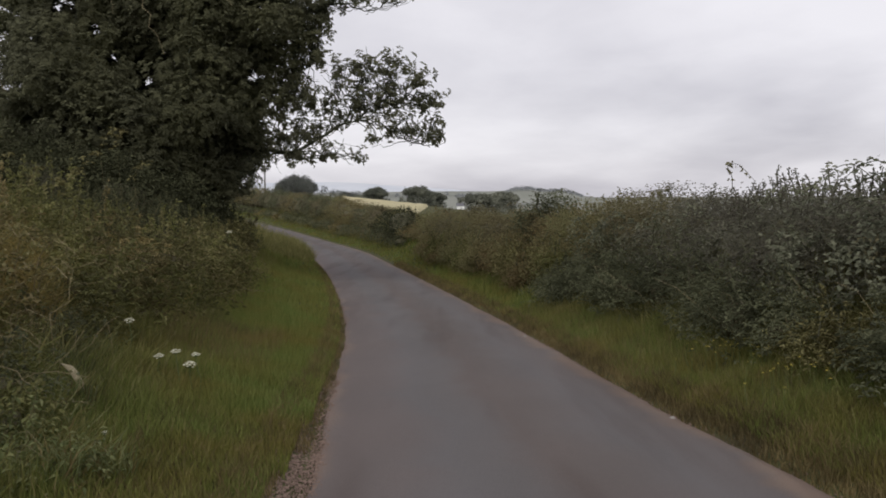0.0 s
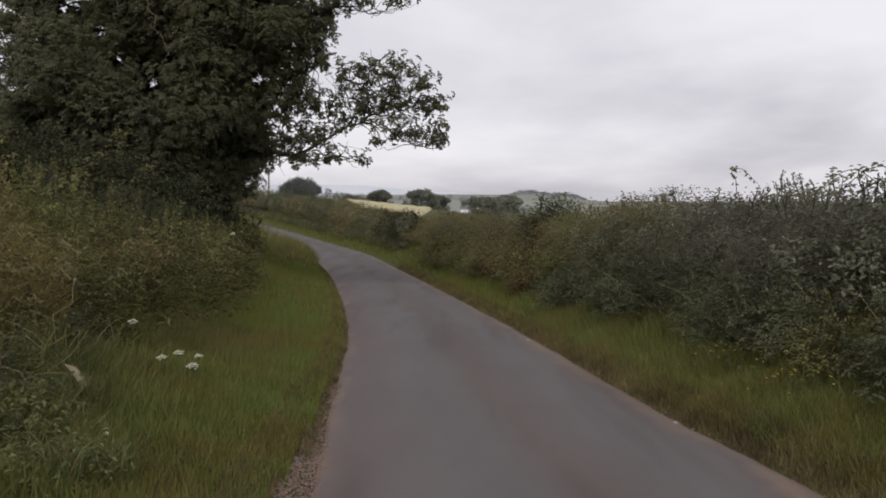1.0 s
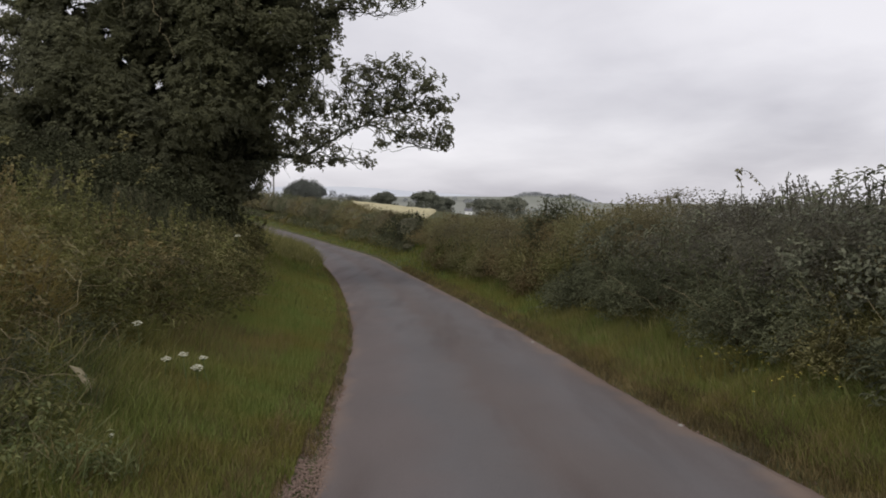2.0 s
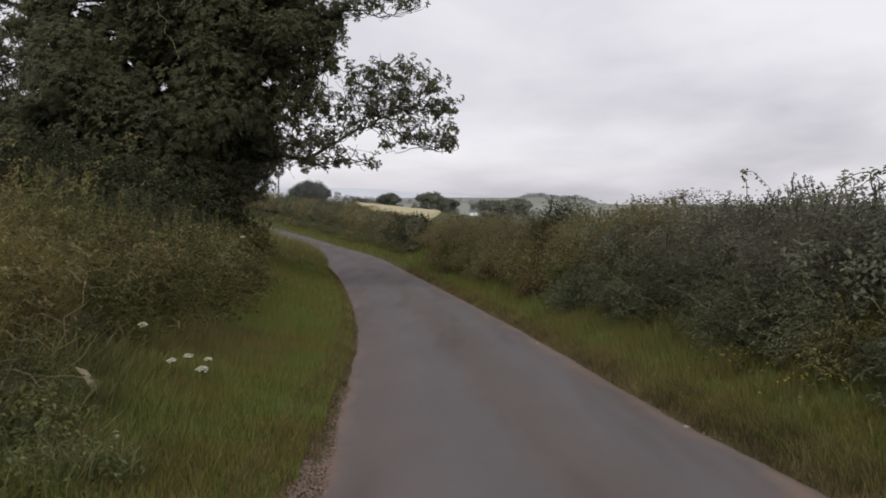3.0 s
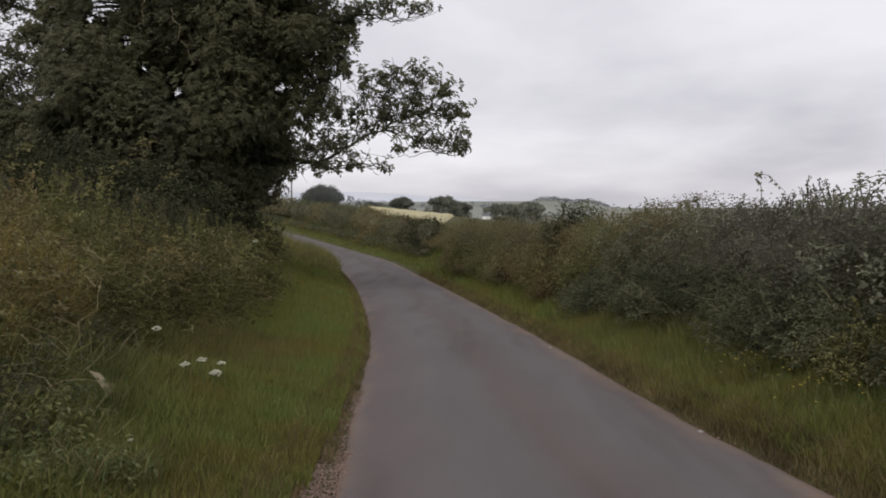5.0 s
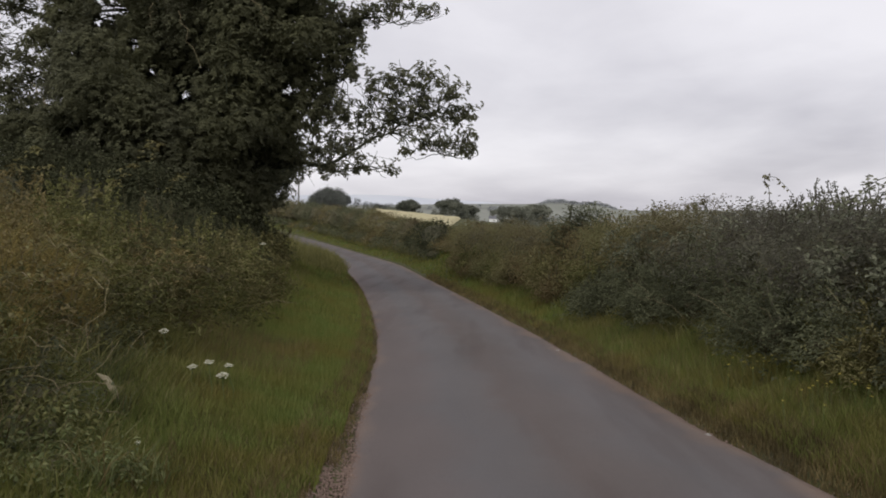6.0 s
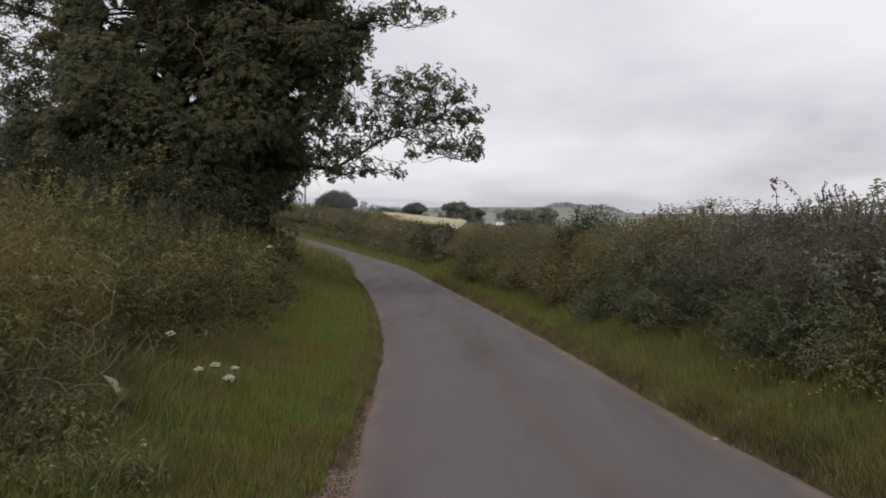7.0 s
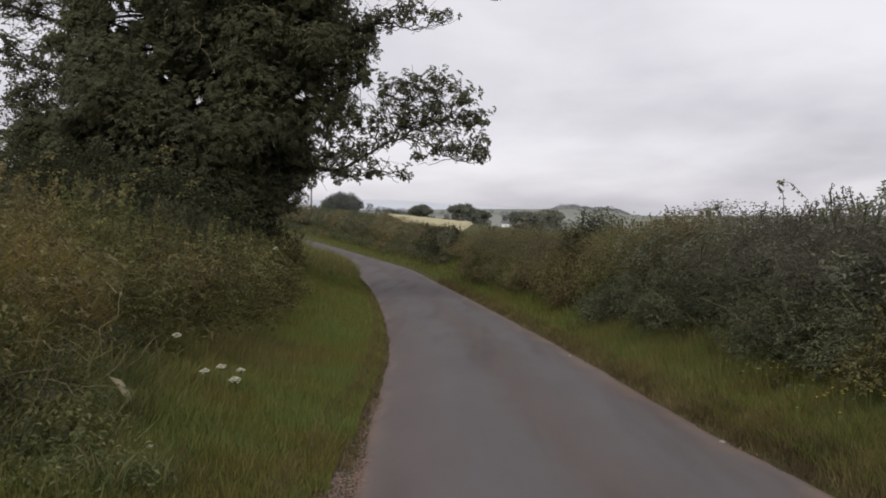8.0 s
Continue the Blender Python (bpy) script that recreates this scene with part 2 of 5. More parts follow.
def part(name, shape, material, parent=None, label="", smooth=False):
    """One mesh object, under a thing or under a part."""
    if isinstance(shape, Soup):
        shape = shape.mesh(name, smooth)
    elif isinstance(shape, bmesh.types.BMesh):
        bm, shape = shape, bpy.data.meshes.new(name)
        bm.to_mesh(shape)
        bm.free()
    shape.materials.append(material)
    ob = new(name, shape)
    if parent:
        ob.parent = parent
        ob.matrix_parent_inverse = Matrix.Translation(-parent.location)
    return tagged(ob, label)


def thing(name, at, label, category, group="", kind=""):
    """An Empty at the base of a thing."""
    ob = new(name)
    ob.location, ob.empty_display_size = at, 0.2
    return tagged(ob, label, category, group, kind)


def unit(a):
    return a / np.maximum(np.linalg.norm(a, axis=-1, keepdims=True), 1e-9)


def leaves(soup, at, facing, length, width=0.55, rich=False, droop=0.3, fold=0.18, along=None):
    """Folded leaves at the points, each turned about its facing at random, or pointing along."""
    at, facing = np.asarray(at, float), unit(np.asarray(facing, float))
    n = len(at)
    if not n:
        return
    length = np.broadcast_to(length, n)[:, None] * rng.uniform(0.65, 1.25, (n, 1))
    u = rng.normal(size=(n, 3)) if along is None else np.array(along, float)
    if along is None:
        u[:, 2] -= droop
    u = unit(u - facing * (u * facing).sum(1, keepdims=True))
    v = np.cross(facing, u)
    w = length * width * 0.5
    up = facing * length * fold
    base, tip = at - u * length * 0.5, at + u * length * 0.5 - facing * length * fold * 0.6
    if rich:
        l1, r1 = at - u * length * 0.2 - v * w + up, at - u * length * 0.2 + v * w + up
        l2, r2 = at + u * length * 0.18 - v * w * 0.85 + up, at + u * length * 0.18 + v * w * 0.85 + up
        verts = np.stack([base, l1, l2, tip, r2, r1], 1).reshape(-1, 3)
        k = np.array([[0, 3, 2], [0, 2, 1], [0, 5, 4], [0, 4, 3]])
        soup.add(verts, (np.arange(n)[:, None, None] * 6 + k).reshape(-1, 3))
    else:
        verts = np.stack([base, at - v * w + up, tip, at + v * w + up], 1).reshape(-1, 3)
        k = np.array([[0, 2, 1], [0, 3, 2]])
        soup.add(verts, (np.arange(n)[:, None, None] * 4 + k).reshape(-1, 3))


def rosettes(soup, at, axis, count, length, width=0.5, rich=False):
    """Whorls of leaves at the ends of twigs, spread about the twig's axis."""
    at, axis = np.asarray(at, float), unit(np.asarray(axis, float))
    ref = unit(np.cross(axis, rng.normal(size=axis.shape)))
    side = np.cross(axis, ref)
    a = rng.uniform(0, 6.28, (len(at), 1)) + np.arange(count) * (6.28 / count) + rng.normal(size=(len(at), count)) * 0.3
    out = np.cos(a)[..., None] * ref[:, None] + np.sin(a)[..., None] * side[:, None] + axis[:, None] * rng.uniform(0.0, 0.7, (len(at), count, 1))
    out = unit(out).reshape(-1, 3)
    face = np.repeat(axis, count, 0) * 0.8 + np.array([0, 0, 0.35]) + rng.normal(size=out.shape) * 0.25
    leaves(soup, np.repeat(at, count, 0) + out * length * 0.55, face, length, width, rich, along=out)


def blades(soup, at, height, width, lean=0.35, bent=True):
    """Blades of grass, bent where they stand near."""
    at = np.asarray(at, float)
    n = len(at)
    if not n:
        return
    height = np.broadcast_to(height, n)[:, None] * rng.uniform(0.55, 1.3, (n, 1))
    a = rng.uniform(0, 2 * np.pi, n)
    side = np.stack([np.cos(a), np.sin(a), np.zeros(n)], 1) * np.broadcast_to(width, n)[:, None] * 0.5
    b = rng.uniform(0, 2 * np.pi, n)
    bend = np.stack([np.cos(b), np.sin(b), np.zeros(n)], 1) * height * lean * rng.uniform(0.2, 1.3, (n, 1))
    up = np.array([0, 0, 1.0])
    if not bent:
        verts = np.stack([at - side, at + side, at + up * height * 0.92 + bend], 1).reshape(-1, 3)
        soup.add(verts, np.arange(n * 3).reshape(-1, 3))
        return
    mid = at + up * height * 0.6 + bend * 0.35
    tip = at + up * height * rng.uniform(0.82, 1.0, (n, 1)) + bend
    verts = np.stack([at - side, at + side, mid + side * 0.8, mid - side * 0.8, tip], 1).reshape(-1, 3)
    k = np.array([[0, 1, 2], [0, 2, 3], [3, 2, 4]])
    soup.add(verts, (np.arange(n)[:, None, None] * 5 + k).reshape(-1, 3))


def tube(soup, points, radii, sides=6):
    """A tapering limb along the points."""
    p = np.asarray(points, float)
    r = np.interp(np.linspace(0, 1, len(p)), np.linspace(0, 1, len(radii)), radii)
    t = unit(np.gradient(p, axis=0))
    ref = np.array([0.31, 0.17, 0.94]) if abs(t[0, 2]) < 0.8 else np.array([0.97, 0.2, 0.1])
    a = unit(np.cross(t, ref))
    b = np.cross(t, a)
    ang = np.linspace(0, 2 * np.pi, sides, endpoint=False)
    ring = p[:, None] + r[:, None, None] * (np.cos(ang)[None, :, None] * a[:, None] + np.sin(ang)[None, :, None] * b[:, None])
    n = len(p)
    i, j = np.meshgrid(np.arange(n - 1), np.arange(sides), indexing="ij")
    k = (j + 1) % sides
    quads = np.stack([i * sides + j, i * sides + k, (i + 1) * sides + k, (i + 1) * sides + j], -1).reshape(-1, 4)
    soup.add(ring.reshape(-1, 3), quads)


def bowed(a, b, sag=0.0, wander=0.0, steps=7):
    """A curve from a to b that sags and wanders."""
    a, b = np.asarray(a, float), np.asarray(b, float)
    t = np.linspace(0, 1, steps)[:, None]
    p = a + (b - a) * t
    p[:, 2] += (sag * 4 * t * (1 - t))[:, 0]
    size = np.linalg.norm(b - a)
    p[1:-1] += rng.normal(size=(steps - 2, 3)) * wander * size
    return p


def smooth_curve(points, steps=5):
    p = np.asarray(points, float)
    t = np.arange(len(p))
    m = np.gradient(p, axis=0)
    out = []
    for i in range(len(p) - 1):
        for s in np.linspace(0, 1, steps, endpoint=i == len(p) - 2):
            out.append((2 * s**3 - 3 * s**2 + 1) * p[i] + (s**3 - 2 * s**2 + s) * m[i] + (3 * s**2 - 2 * s**3) * p[i + 1] + (s**3 - s**2) * m[i + 1])
    return np.array(out)


def wave(x, y, scale, seed=0.0):
    """Soft unevenness between -1 and 1."""
    x, y = np.asarray(x) / scale, np.asarray(y) / scale
    x, y = x + 0.9 * np.sin(y * 0.61 + seed * 1.3) + 0.5 * np.sin(y * 1.47 - x * 0.5), y + 0.9 * np.sin(x * 0.53 + seed) + 0.5 * np.sin(x * 1.31 + y * 0.43 + 2)
    return (np.sin(x * 1.7 + y * 0.9 + seed) + np.sin(-x * 0.8 + y * 2.1 + seed * 2.3 + 1) + np.sin(x * 3.1 - y * 2.7 + seed * 0.7 + 2) * 0.5) / 2.5


# ---------------------------------------------------------------- the lane's line
# ahead, left edge, right edge, height of the road
LANE = np.array([
    (-30, 2.6, 5.9, 1.7), (-10, 0.5, 3.8, 0.6), (0, -0.40, 2.88, 0.0), (5.1, -0.81, 2.33, -0.31), (7.8, -1.06, 2.02, -0.476),
    (14.1, -1.63, 1.51, -0.86), (28.7, -3.75, -0.55, -1.40), (40, -5.8, -2.4, -1.74), (50, -7.9, -4.4, -1.86),
    (65, -12.2, -9.0, -1.90), (80, -17.8, -14.5, -1.70), (105, -30, -26, -1.0), (140, -54, -49, 0.2), (220, -120, -114, 0.5)])
SLOPES = np.gradient(LANE[:, 1:], LANE[:, 0], axis=0)


def lane(y):
    """Left edge, right edge and height of the road, ahead at y."""
    y = np.clip(np.asarray(y, float), -30, 219.9)
    i = np.clip(np.searchsorted(LANE[:, 0], y, side="right") - 1, 0, len(LANE) - 2)
    h = (LANE[i + 1, 0] - LANE[i, 0])
    s = (y - LANE[i, 0]) / h
    s_, h_ = s[..., None], h[..., None]
    v = ((2 * s_**3 - 3 * s_**2 + 1) * LANE[i, 1:] + (s_**3 - 2 * s_**2 + s_) * h_ * SLOPES[i]
         + (3 * s_**2 - 2 * s_**3) * LANE[i + 1, 1:] + (s_**3 - s_**2) * h_ * SLOPES[i + 1])
    return v[..., 0], v[..., 1], v[..., 2]


def steep(y):
    """The cosine of the lane's turn away from straight ahead."""
    a, b = lane(np.asarray(y, float) - 0.5), lane(np.asarray(y, float) + 0.5)
    slope = (b[0] + b[1] - a[0] - a[1]) / 2
    return 1 / np.sqrt(1 + slope**2)


def far_height(x, y):
    """The land beyond the lane: a wheat field's slope, a valley, then low ridges."""
    d = np.hypot(x, y)
    field = -0.5 - 0.1 * np.clip(x + 2, -26, 14)
    valley = -5 + 2 * wave(x, y, 90, 1.0)
    rise = np.interp(d, [0, 420, 900, 1300, 1900, 5000], [-6, -9, -4, 7, 9, 4]) + 4 * wave(x, y, 420, 2.0) * np.clip((d - 500) / 600, 0, 1)
    valley = valley + 10 * np.exp(-((x + 88) / 22) ** 2 - ((y - 520) / 60) ** 2) + 4 * np.exp(-((x + 60) / 50) ** 2 - ((y - 540) / 70) ** 2)
    rise = rise + 10 * np.exp(-((x + 88) / 22) ** 2 - ((y - 520) / 60) ** 2) + 4 * np.exp(-((x + 60) / 50) ** 2 - ((y - 540) / 70) ** 2)
    rise = rise + 5 * np.exp(-((x - 121) / 26) ** 2 - ((y - 1255) / 120) ** 2) + 3 * np.exp(-((x - 183) / 28) ** 2 - ((y - 1270) / 120) ** 2)
    rise = rise - 11 * np.clip((x - 172 * d / 1250) / (50 * d / 1250 + 1), 0, 1) * np.clip((d - 700) / 400, 0, 1)
    w1 = np.clip((d - 165) / 60, 0, 1)
    w2 = np.clip((d - 300) / 200, 0, 1)
    return (field * (1 - w1) + valley * w1) * (1 - w2) + rise * w2


def height(x, y):
    """The ground's height."""
    x, y = np.asarray(x, float), np.asarray(y, float)
    left, right, z = lane(y)
    c = steep(y)
    dl, dr = (left - x) * c, (x - right) * c
    rough = 0.05 * wave(x, y, 1.3, 0.5) + 0.03 * wave(x, y, 0.45, 1.5)
    bank_l = np.interp(dl, [0, 0.25, 1.6, 2.3, 3.4, 5.0, 8], [0.0, 0.03, 0.22, 0.45, 1.05, 1.35, 1.5])
    bank_r = np.interp(dr, [0, 0.2, 0.9, 1.6, 2.3, 3.2, 8], [0.0, 0.03, 0.16, 0.34, 0.75, 0.95, 0.9])
    near = z + np.where(dl > 0, bank_l, 0) + np.where(dr > 0, bank_r, 0) + rough * np.clip(np.maximum(dl, dr) / 0.8, 0, 1)
    near = near - 0.04 * np.clip(1 - np.maximum(dl, dr) / 0.12, 0, 1)
    off = np.maximum(dl - 9, dr - 4.5)
    w = np.clip(np.maximum(off / 14, (y - 118) / 40), 0, 1)
    w = w * w * (3 - 2 * w)
    behind = np.clip((-y - 12) / 30, 0, 1)
    w = np.maximum(w, behind)
    return near * (1 - w) + far_height(x, y) * w


def spaced(lo, hi, step, reach, growth):
    inner = list(np.arange(lo, hi + 1e-6, step))
    out, s, p = [], step, hi
    while p < reach:
        s *= growth
        p += s
        out.append(p)
    left, s, p = [], step, lo
    while p > -reach:
        s *= growth
        p -= s
        left.append(p)
    return np.array(left[::-1] + inner + out)


def build_ground():
    xs, ys = spaced(-14, 8, 0.22, 4200, 1.10), spaced(-2, 50, 0.4, 4200, 1.07)
    gx, gy = np.meshgrid(xs, ys)
    gz = height(gx, gy)
    nx, ny = len(xs), len(ys)
    i, j = np.meshgrid(np.arange(nx - 1), np.arange(ny - 1))
    quads = np.stack([j * nx + i, j * nx + i + 1, (j + 1) * nx + i + 1, (j + 1) * nx + i], -1).reshape(-1, 4)
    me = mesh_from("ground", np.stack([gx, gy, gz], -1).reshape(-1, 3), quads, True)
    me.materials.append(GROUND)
    tagged(new("ground", me), "earth bank and rolling green farmland, haze put into the far colour", "ground", kind="structure")


def build_road():
    ys = np.concatenate([np.arange(-25, 30, 0.2), np.arange(30, 135, 0.6)])
    left, right, z = lane(ys)
    fray_l, fray_r = 0.022 * wave(ys, ys * 0, 0.9, 3) + 0.018 * wave(ys, ys, 0.23, 4), 0.018 * wave(ys, ys * 0, 1.1, 8) + 0.014 * wave(ys, ys, 0.26, 9)
    left, right = left + fray_l, right + fray_r
    u = np.array([-0.012, 0.0, 0.03, 0.15, 0.3, 0.5, 0.7, 0.85, 0.97, 1.0, 1.012])
    drop = np.array([-0.07, -0.012, 0, 0.012, 0.026, 0.035, 0.026, 0.012, 0, -0.012, -0.07])
    x = left[:, None] + (right - left)[:, None] * u
    zz = z[:, None] + drop + 0.012
    y = np.repeat(ys[:, None], len(u), 1)
    n, m = len(ys), len(u)
    i, j = np.meshgrid(np.arange(m - 1), np.arange(n - 1))
    quads = np.stack([j * m + i, j * m + i + 1, (j + 1) * m + i + 1, (j + 1) * m + i], -1).reshape(-1, 4)
    me = mesh_from("road", np.stack([x, y, zz], -1).reshape(-1, 3), quads, True)
    uv = me.uv_layers.new(name="UVMap")
    flat = np.stack([np.repeat(u[None], n, 0), y / 3], -1).reshape(-1, 2)[quads.ravel()]
    uv.data.foreach_set("uv", flat.astype(np.float32).ravel())
    me.materials.append(ROAD)
    tagged(new("road", me), "narrow worn grey asphalt lane with brown crown", "road", kind="structure")


build_ground()
build_road()


def on_left(y, d):
    """A place d metres beyond the road's left edge."""
    x = lane(y)[0] - np.asarray(d) / steep(y)
    return x, y, height(x, y)


def on_right(y, d):
    x = lane(y)[1] + np.asarray(d) / steep(y)
    return x, y, height(x, y)


# ---------------------------------------------------------------- shrubs and hedges
def lump(seed, direction):
    """How far a bush reaches in each direction, about 1."""
    d = direction
    return (1 + 0.16 * np.sin(d[:, 0] * 4 + seed) * np.cos(d[:, 1] * 3.5 + seed * 1.7) + 0.13 * np.sin(d[:, 2] * 6 + d[:, 0] * 3 + seed * 2.1)
            + 0.08 * np.sin(d[:, 0] * 11 + d[:, 2] * 9 + seed))


def shell(n, base=-0.35):
    """Directions all over a dome."""
    d = unit(rng.normal(size=(n * 4 + 30, 3)))
    d = d[d[:, 2] > base][:n]
    return d


def shrub(name, at, size, leaf, leaf_length, count, label, category, group, shoots=0, shoot_height=0.5, rich=False, core=0.78, width=0.55, depth=0.25, inner=None, wood=None, clump=9, whorl=0):
    """A bush: a core of dense twigs, stems, leaves in sprays over it, and shoots that stand out of the top."""
    at, size = np.asarray(at, float), np.asarray(size, float)
    root = thing(name, at, label, category, group)
    seed = rng.uniform(0, 50)
    centre = at + np.array([0, 0, size[2] * 0.42])
    half = size * np.array([0.5, 0.5, 0.58])
    # core: a solid behind the leaves; in weeds its dark colour paints gap shade
    bm = bmesh.new()
    bmesh.ops.create_icosphere(bm, subdivisions=2, radius=1.0)
    co = np.array([v.co[:] for v in bm.verts])
    reach = (lump(seed, co) + 0.1 * np.sin(co[:, 0] * 19 + seed) * np.sin(co[:, 2] * 17) + 0.08 * np.sin(co[:, 1] * 23 + seed)) * core
    pts = centre + co * half * reach[:, None] + rng.normal(size=(642, 3))[:len(co)] * 0.025 * size[2]
    for v, p in zip(bm.verts, pts):
        v.co = p
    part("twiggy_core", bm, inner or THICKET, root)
    # sprays of leaves
    sprays = max(10, count // clump)
    d = shell(sprays)
    k = lump(seed, d) * rng.uniform(1 - depth, 1.08, len(d))
    seats = centre + d * half * k[:, None]
    soup = Soup()
    per = count // len(d)
    spread = leaf_length * 0.5 * math.sqrt(clump)
    p = np.repeat(seats, per, 0) + np.clip(rng.normal(size=(len(d) * per, 3)), -1.35, 1.35) * spread * np.array([1.25, 1.25, 0.5])
    out = np.repeat(d, per, 0) * 0.4 + rng.normal(size=(len(p), 3)) * 0.42 + np.array([0, 0, 0.95])
    if whorl:
        p, out = p[::whorl], out[::whorl]
        rosettes(soup, p, out, whorl, leaf_length, width, at[1] < 8)
    else:
        leaves(soup, p, out, leaf_length, width, rich)
    stems = Soup()
    for e in centre + shell(8, 0.1)[:8 if at[1] < 22 else 2] * half * 1.02:
        tube(stems, bowed(centre - np.array([0, 0, half[2] * 0.4]), e, 0.15, 0.04, 5), (0.006 * size[2], 0.003), 4)
    for _ in range(shoots):
        dd = unit(np.array([rng.normal() * 0.55, rng.normal() * 0.55, 1.0]))
        a = centre + dd * half * lump(seed, dd[None])[0] * 0.9
        h = shoot_height * rng.uniform(0.4, 1.2)
        b = a + np.array([rng.normal() * 0.25, rng.normal() * 0.25, 1]) * h
        line = bowed(a, b, 0, 0.04, 4)
        tube(stems, line, (0.007 + 0.0004 * max(at[1], 0), 0.004 + 0.0002 * max(at[1], 0)) if wood is None else (0.0045, 0.002), 3)
        m = int(14 + h * 34)
        q = line[0] + (line[-1] - line[0]) * rng.uniform(0.15, 1.02, (m, 1)) + rng.normal(size=(m, 3)) * leaf_length * 0.32
        leaves(soup, q, rng.normal(size=(m, 3)) + np.array([0, 0, 0.6]), leaf_length * 0.9, width, rich)
    part("foliage", soup, leaf, root)
    tagged(part("stem_tangle", stems, wood or TWIG, root), kind="stuff")
    return root


def right_hedge():
    """The loosely trimmed hedgerow beside the lane, bush by bush."""
    y = -9.0
    while y < 47:
        d = 2.95 + 0.12 * wave(y, 0, 2.0, 1)
        x, _, z = on_right(y, d)
        road = lane(y)[2]
        top = np.interp(y, [5, 7, 9, 13, 17, 20, 24, 30, 36, 44, 47], [2.15, 2.15, 2.1, 2.30, 2.50, 2.44, 2.27, 2.26, 2.45, 2.5, 2.2]) + 0.07 * wave(y, 0, 1.8, 2)
        size = (2.5, 3.1, road + top - z + 0.2)
        n = int(np.interp(y, [2.5, 4, 14, 30, 47], [3000, 13000, 10500, 5200, 2400]))
        length = np.interp(y, [2.5, 4, 12, 47], [0.12, 0.046, 0.052, 0.094])
        tall = 42 if y < 12 else 14 if y < 22 else 6
        leaf, word = HEDGE_LEAF, "dense hawthorn hedge bush with dull green leaves and loose top shoots"
        if 7.0 < y < 14.5:
            leaf, word = BLACKTHORN_LEAF, "dark grey-green blackthorn bush in the hedge"
        elif y > 17 and rng.uniform() < 0.55:
            leaf, word = MAPLE_LEAF, "yellow-green field maple bush in the hedge"
        shrub("hedge_shrub", (x, y, z - 0.15), size, leaf, length, n, word, "hedge",
              "hedgerow bushes along the lane", tall, float(np.interp(y, [5, 9, 12, 13], [0.62, 0.46, 0.28, 0.16])), False, 0.60, width=0.5, depth=0.42, clump=int(np.interp(y, [4, 14, 30], [34, 26, 12])))
        y += 1.45 if y < 20 else 2.0
    x, y, z = (float(v) for v in on_right(24.0, 2.8))
    shrub("elder_bush", (x, y, z - 0.1), (2.0, 1.6, lane(24.0)[2] + 2.85 - z), WEED_LEAF, 0.075, 9000, "young elder standing a little above the hedge", "shrub", "", 5, 0.35, False, 0.6, depth=0.4)
    for y, d, size in ((12.6, 2.6, 0.55), (18.0, 2.7, 0.3)):
        x, _, z = on_right(y, d)
        top = lane(y)[2] + np.interp(y, [5, 9, 14, 22], [2.0, 2.1, 2.3, 2.4])
        root = thing("bramble_shoot", (x, y, top - 0.25), "tall arching leafy shoot above the hedge top", "shoot", "shoots above the hedge")
        stem, soup = Soup(), Soup()
        line = smooth_curve([(x, y, top - 0.3), (x + 0.02, y, top + size * 0.5), (x - 0.05, y, top + size * 0.85), (x + 0.1, y - 0.02, top + size * 0.9), (x + 0.32, y - 0.05, top + size * 0.5)])
        tube(stem, line, (0.007, 0.003), 5)
        q = line[np.linspace(5, len(line) - 1, 20).astype(int)] + rng.normal(size=(20, 3)) * 0.035
        leaves(soup, q, rng.normal(size=(20, 3)) + np.array([0, 0, 0.6]), 0.070, 0.5, True)
        part("stem", stem, TWIG, root)
        part("foliage", soup, HEDGE_LEAF, root)


def skirts():
    """Brambles and weeds that spill from the hedge onto the verge."""
    for y in np.arange(-7.35, 40, 1.05):
        d = 1.5 + rng.uniform(-0.15, 0.3)
        x, _, z = on_right(y, d)
        n = int(np.interp(y, [2, 4, 14, 40], [400, 1500, 1200, 450]))
        kind = rng.uniform()
        leaf = BRAMBLE_LEAF if kind < 0.15 else NETTLE_LEAF if kind < 0.25 else WEED_LEAF if y < 18 else MAPLE_LEAF
        word = "arching bramble with pale grey-green leaves under the hedge" if kind < 0.15 else "dull green nettle clump at the hedge foot"
        name, cat = ("bramble_bush", "bramble") if kind < 0.15 else ("nettle_clump", "nettles")
        shrub(name, (x, y, z - 0.1), (1.2, 1.4, rng.uniform(0.7, 1.5)), leaf, np.interp(y, [2, 4, 40], [0.10, 0.045, 0.11]), int(n * 2.6), word, cat, "weeds at the hedge foot", 6, 0.35, 4 < y < 9, 0.36, width=0.42, depth=0.75, inner=GAP_SHADE, whorl=3 if y < 16 else 0)


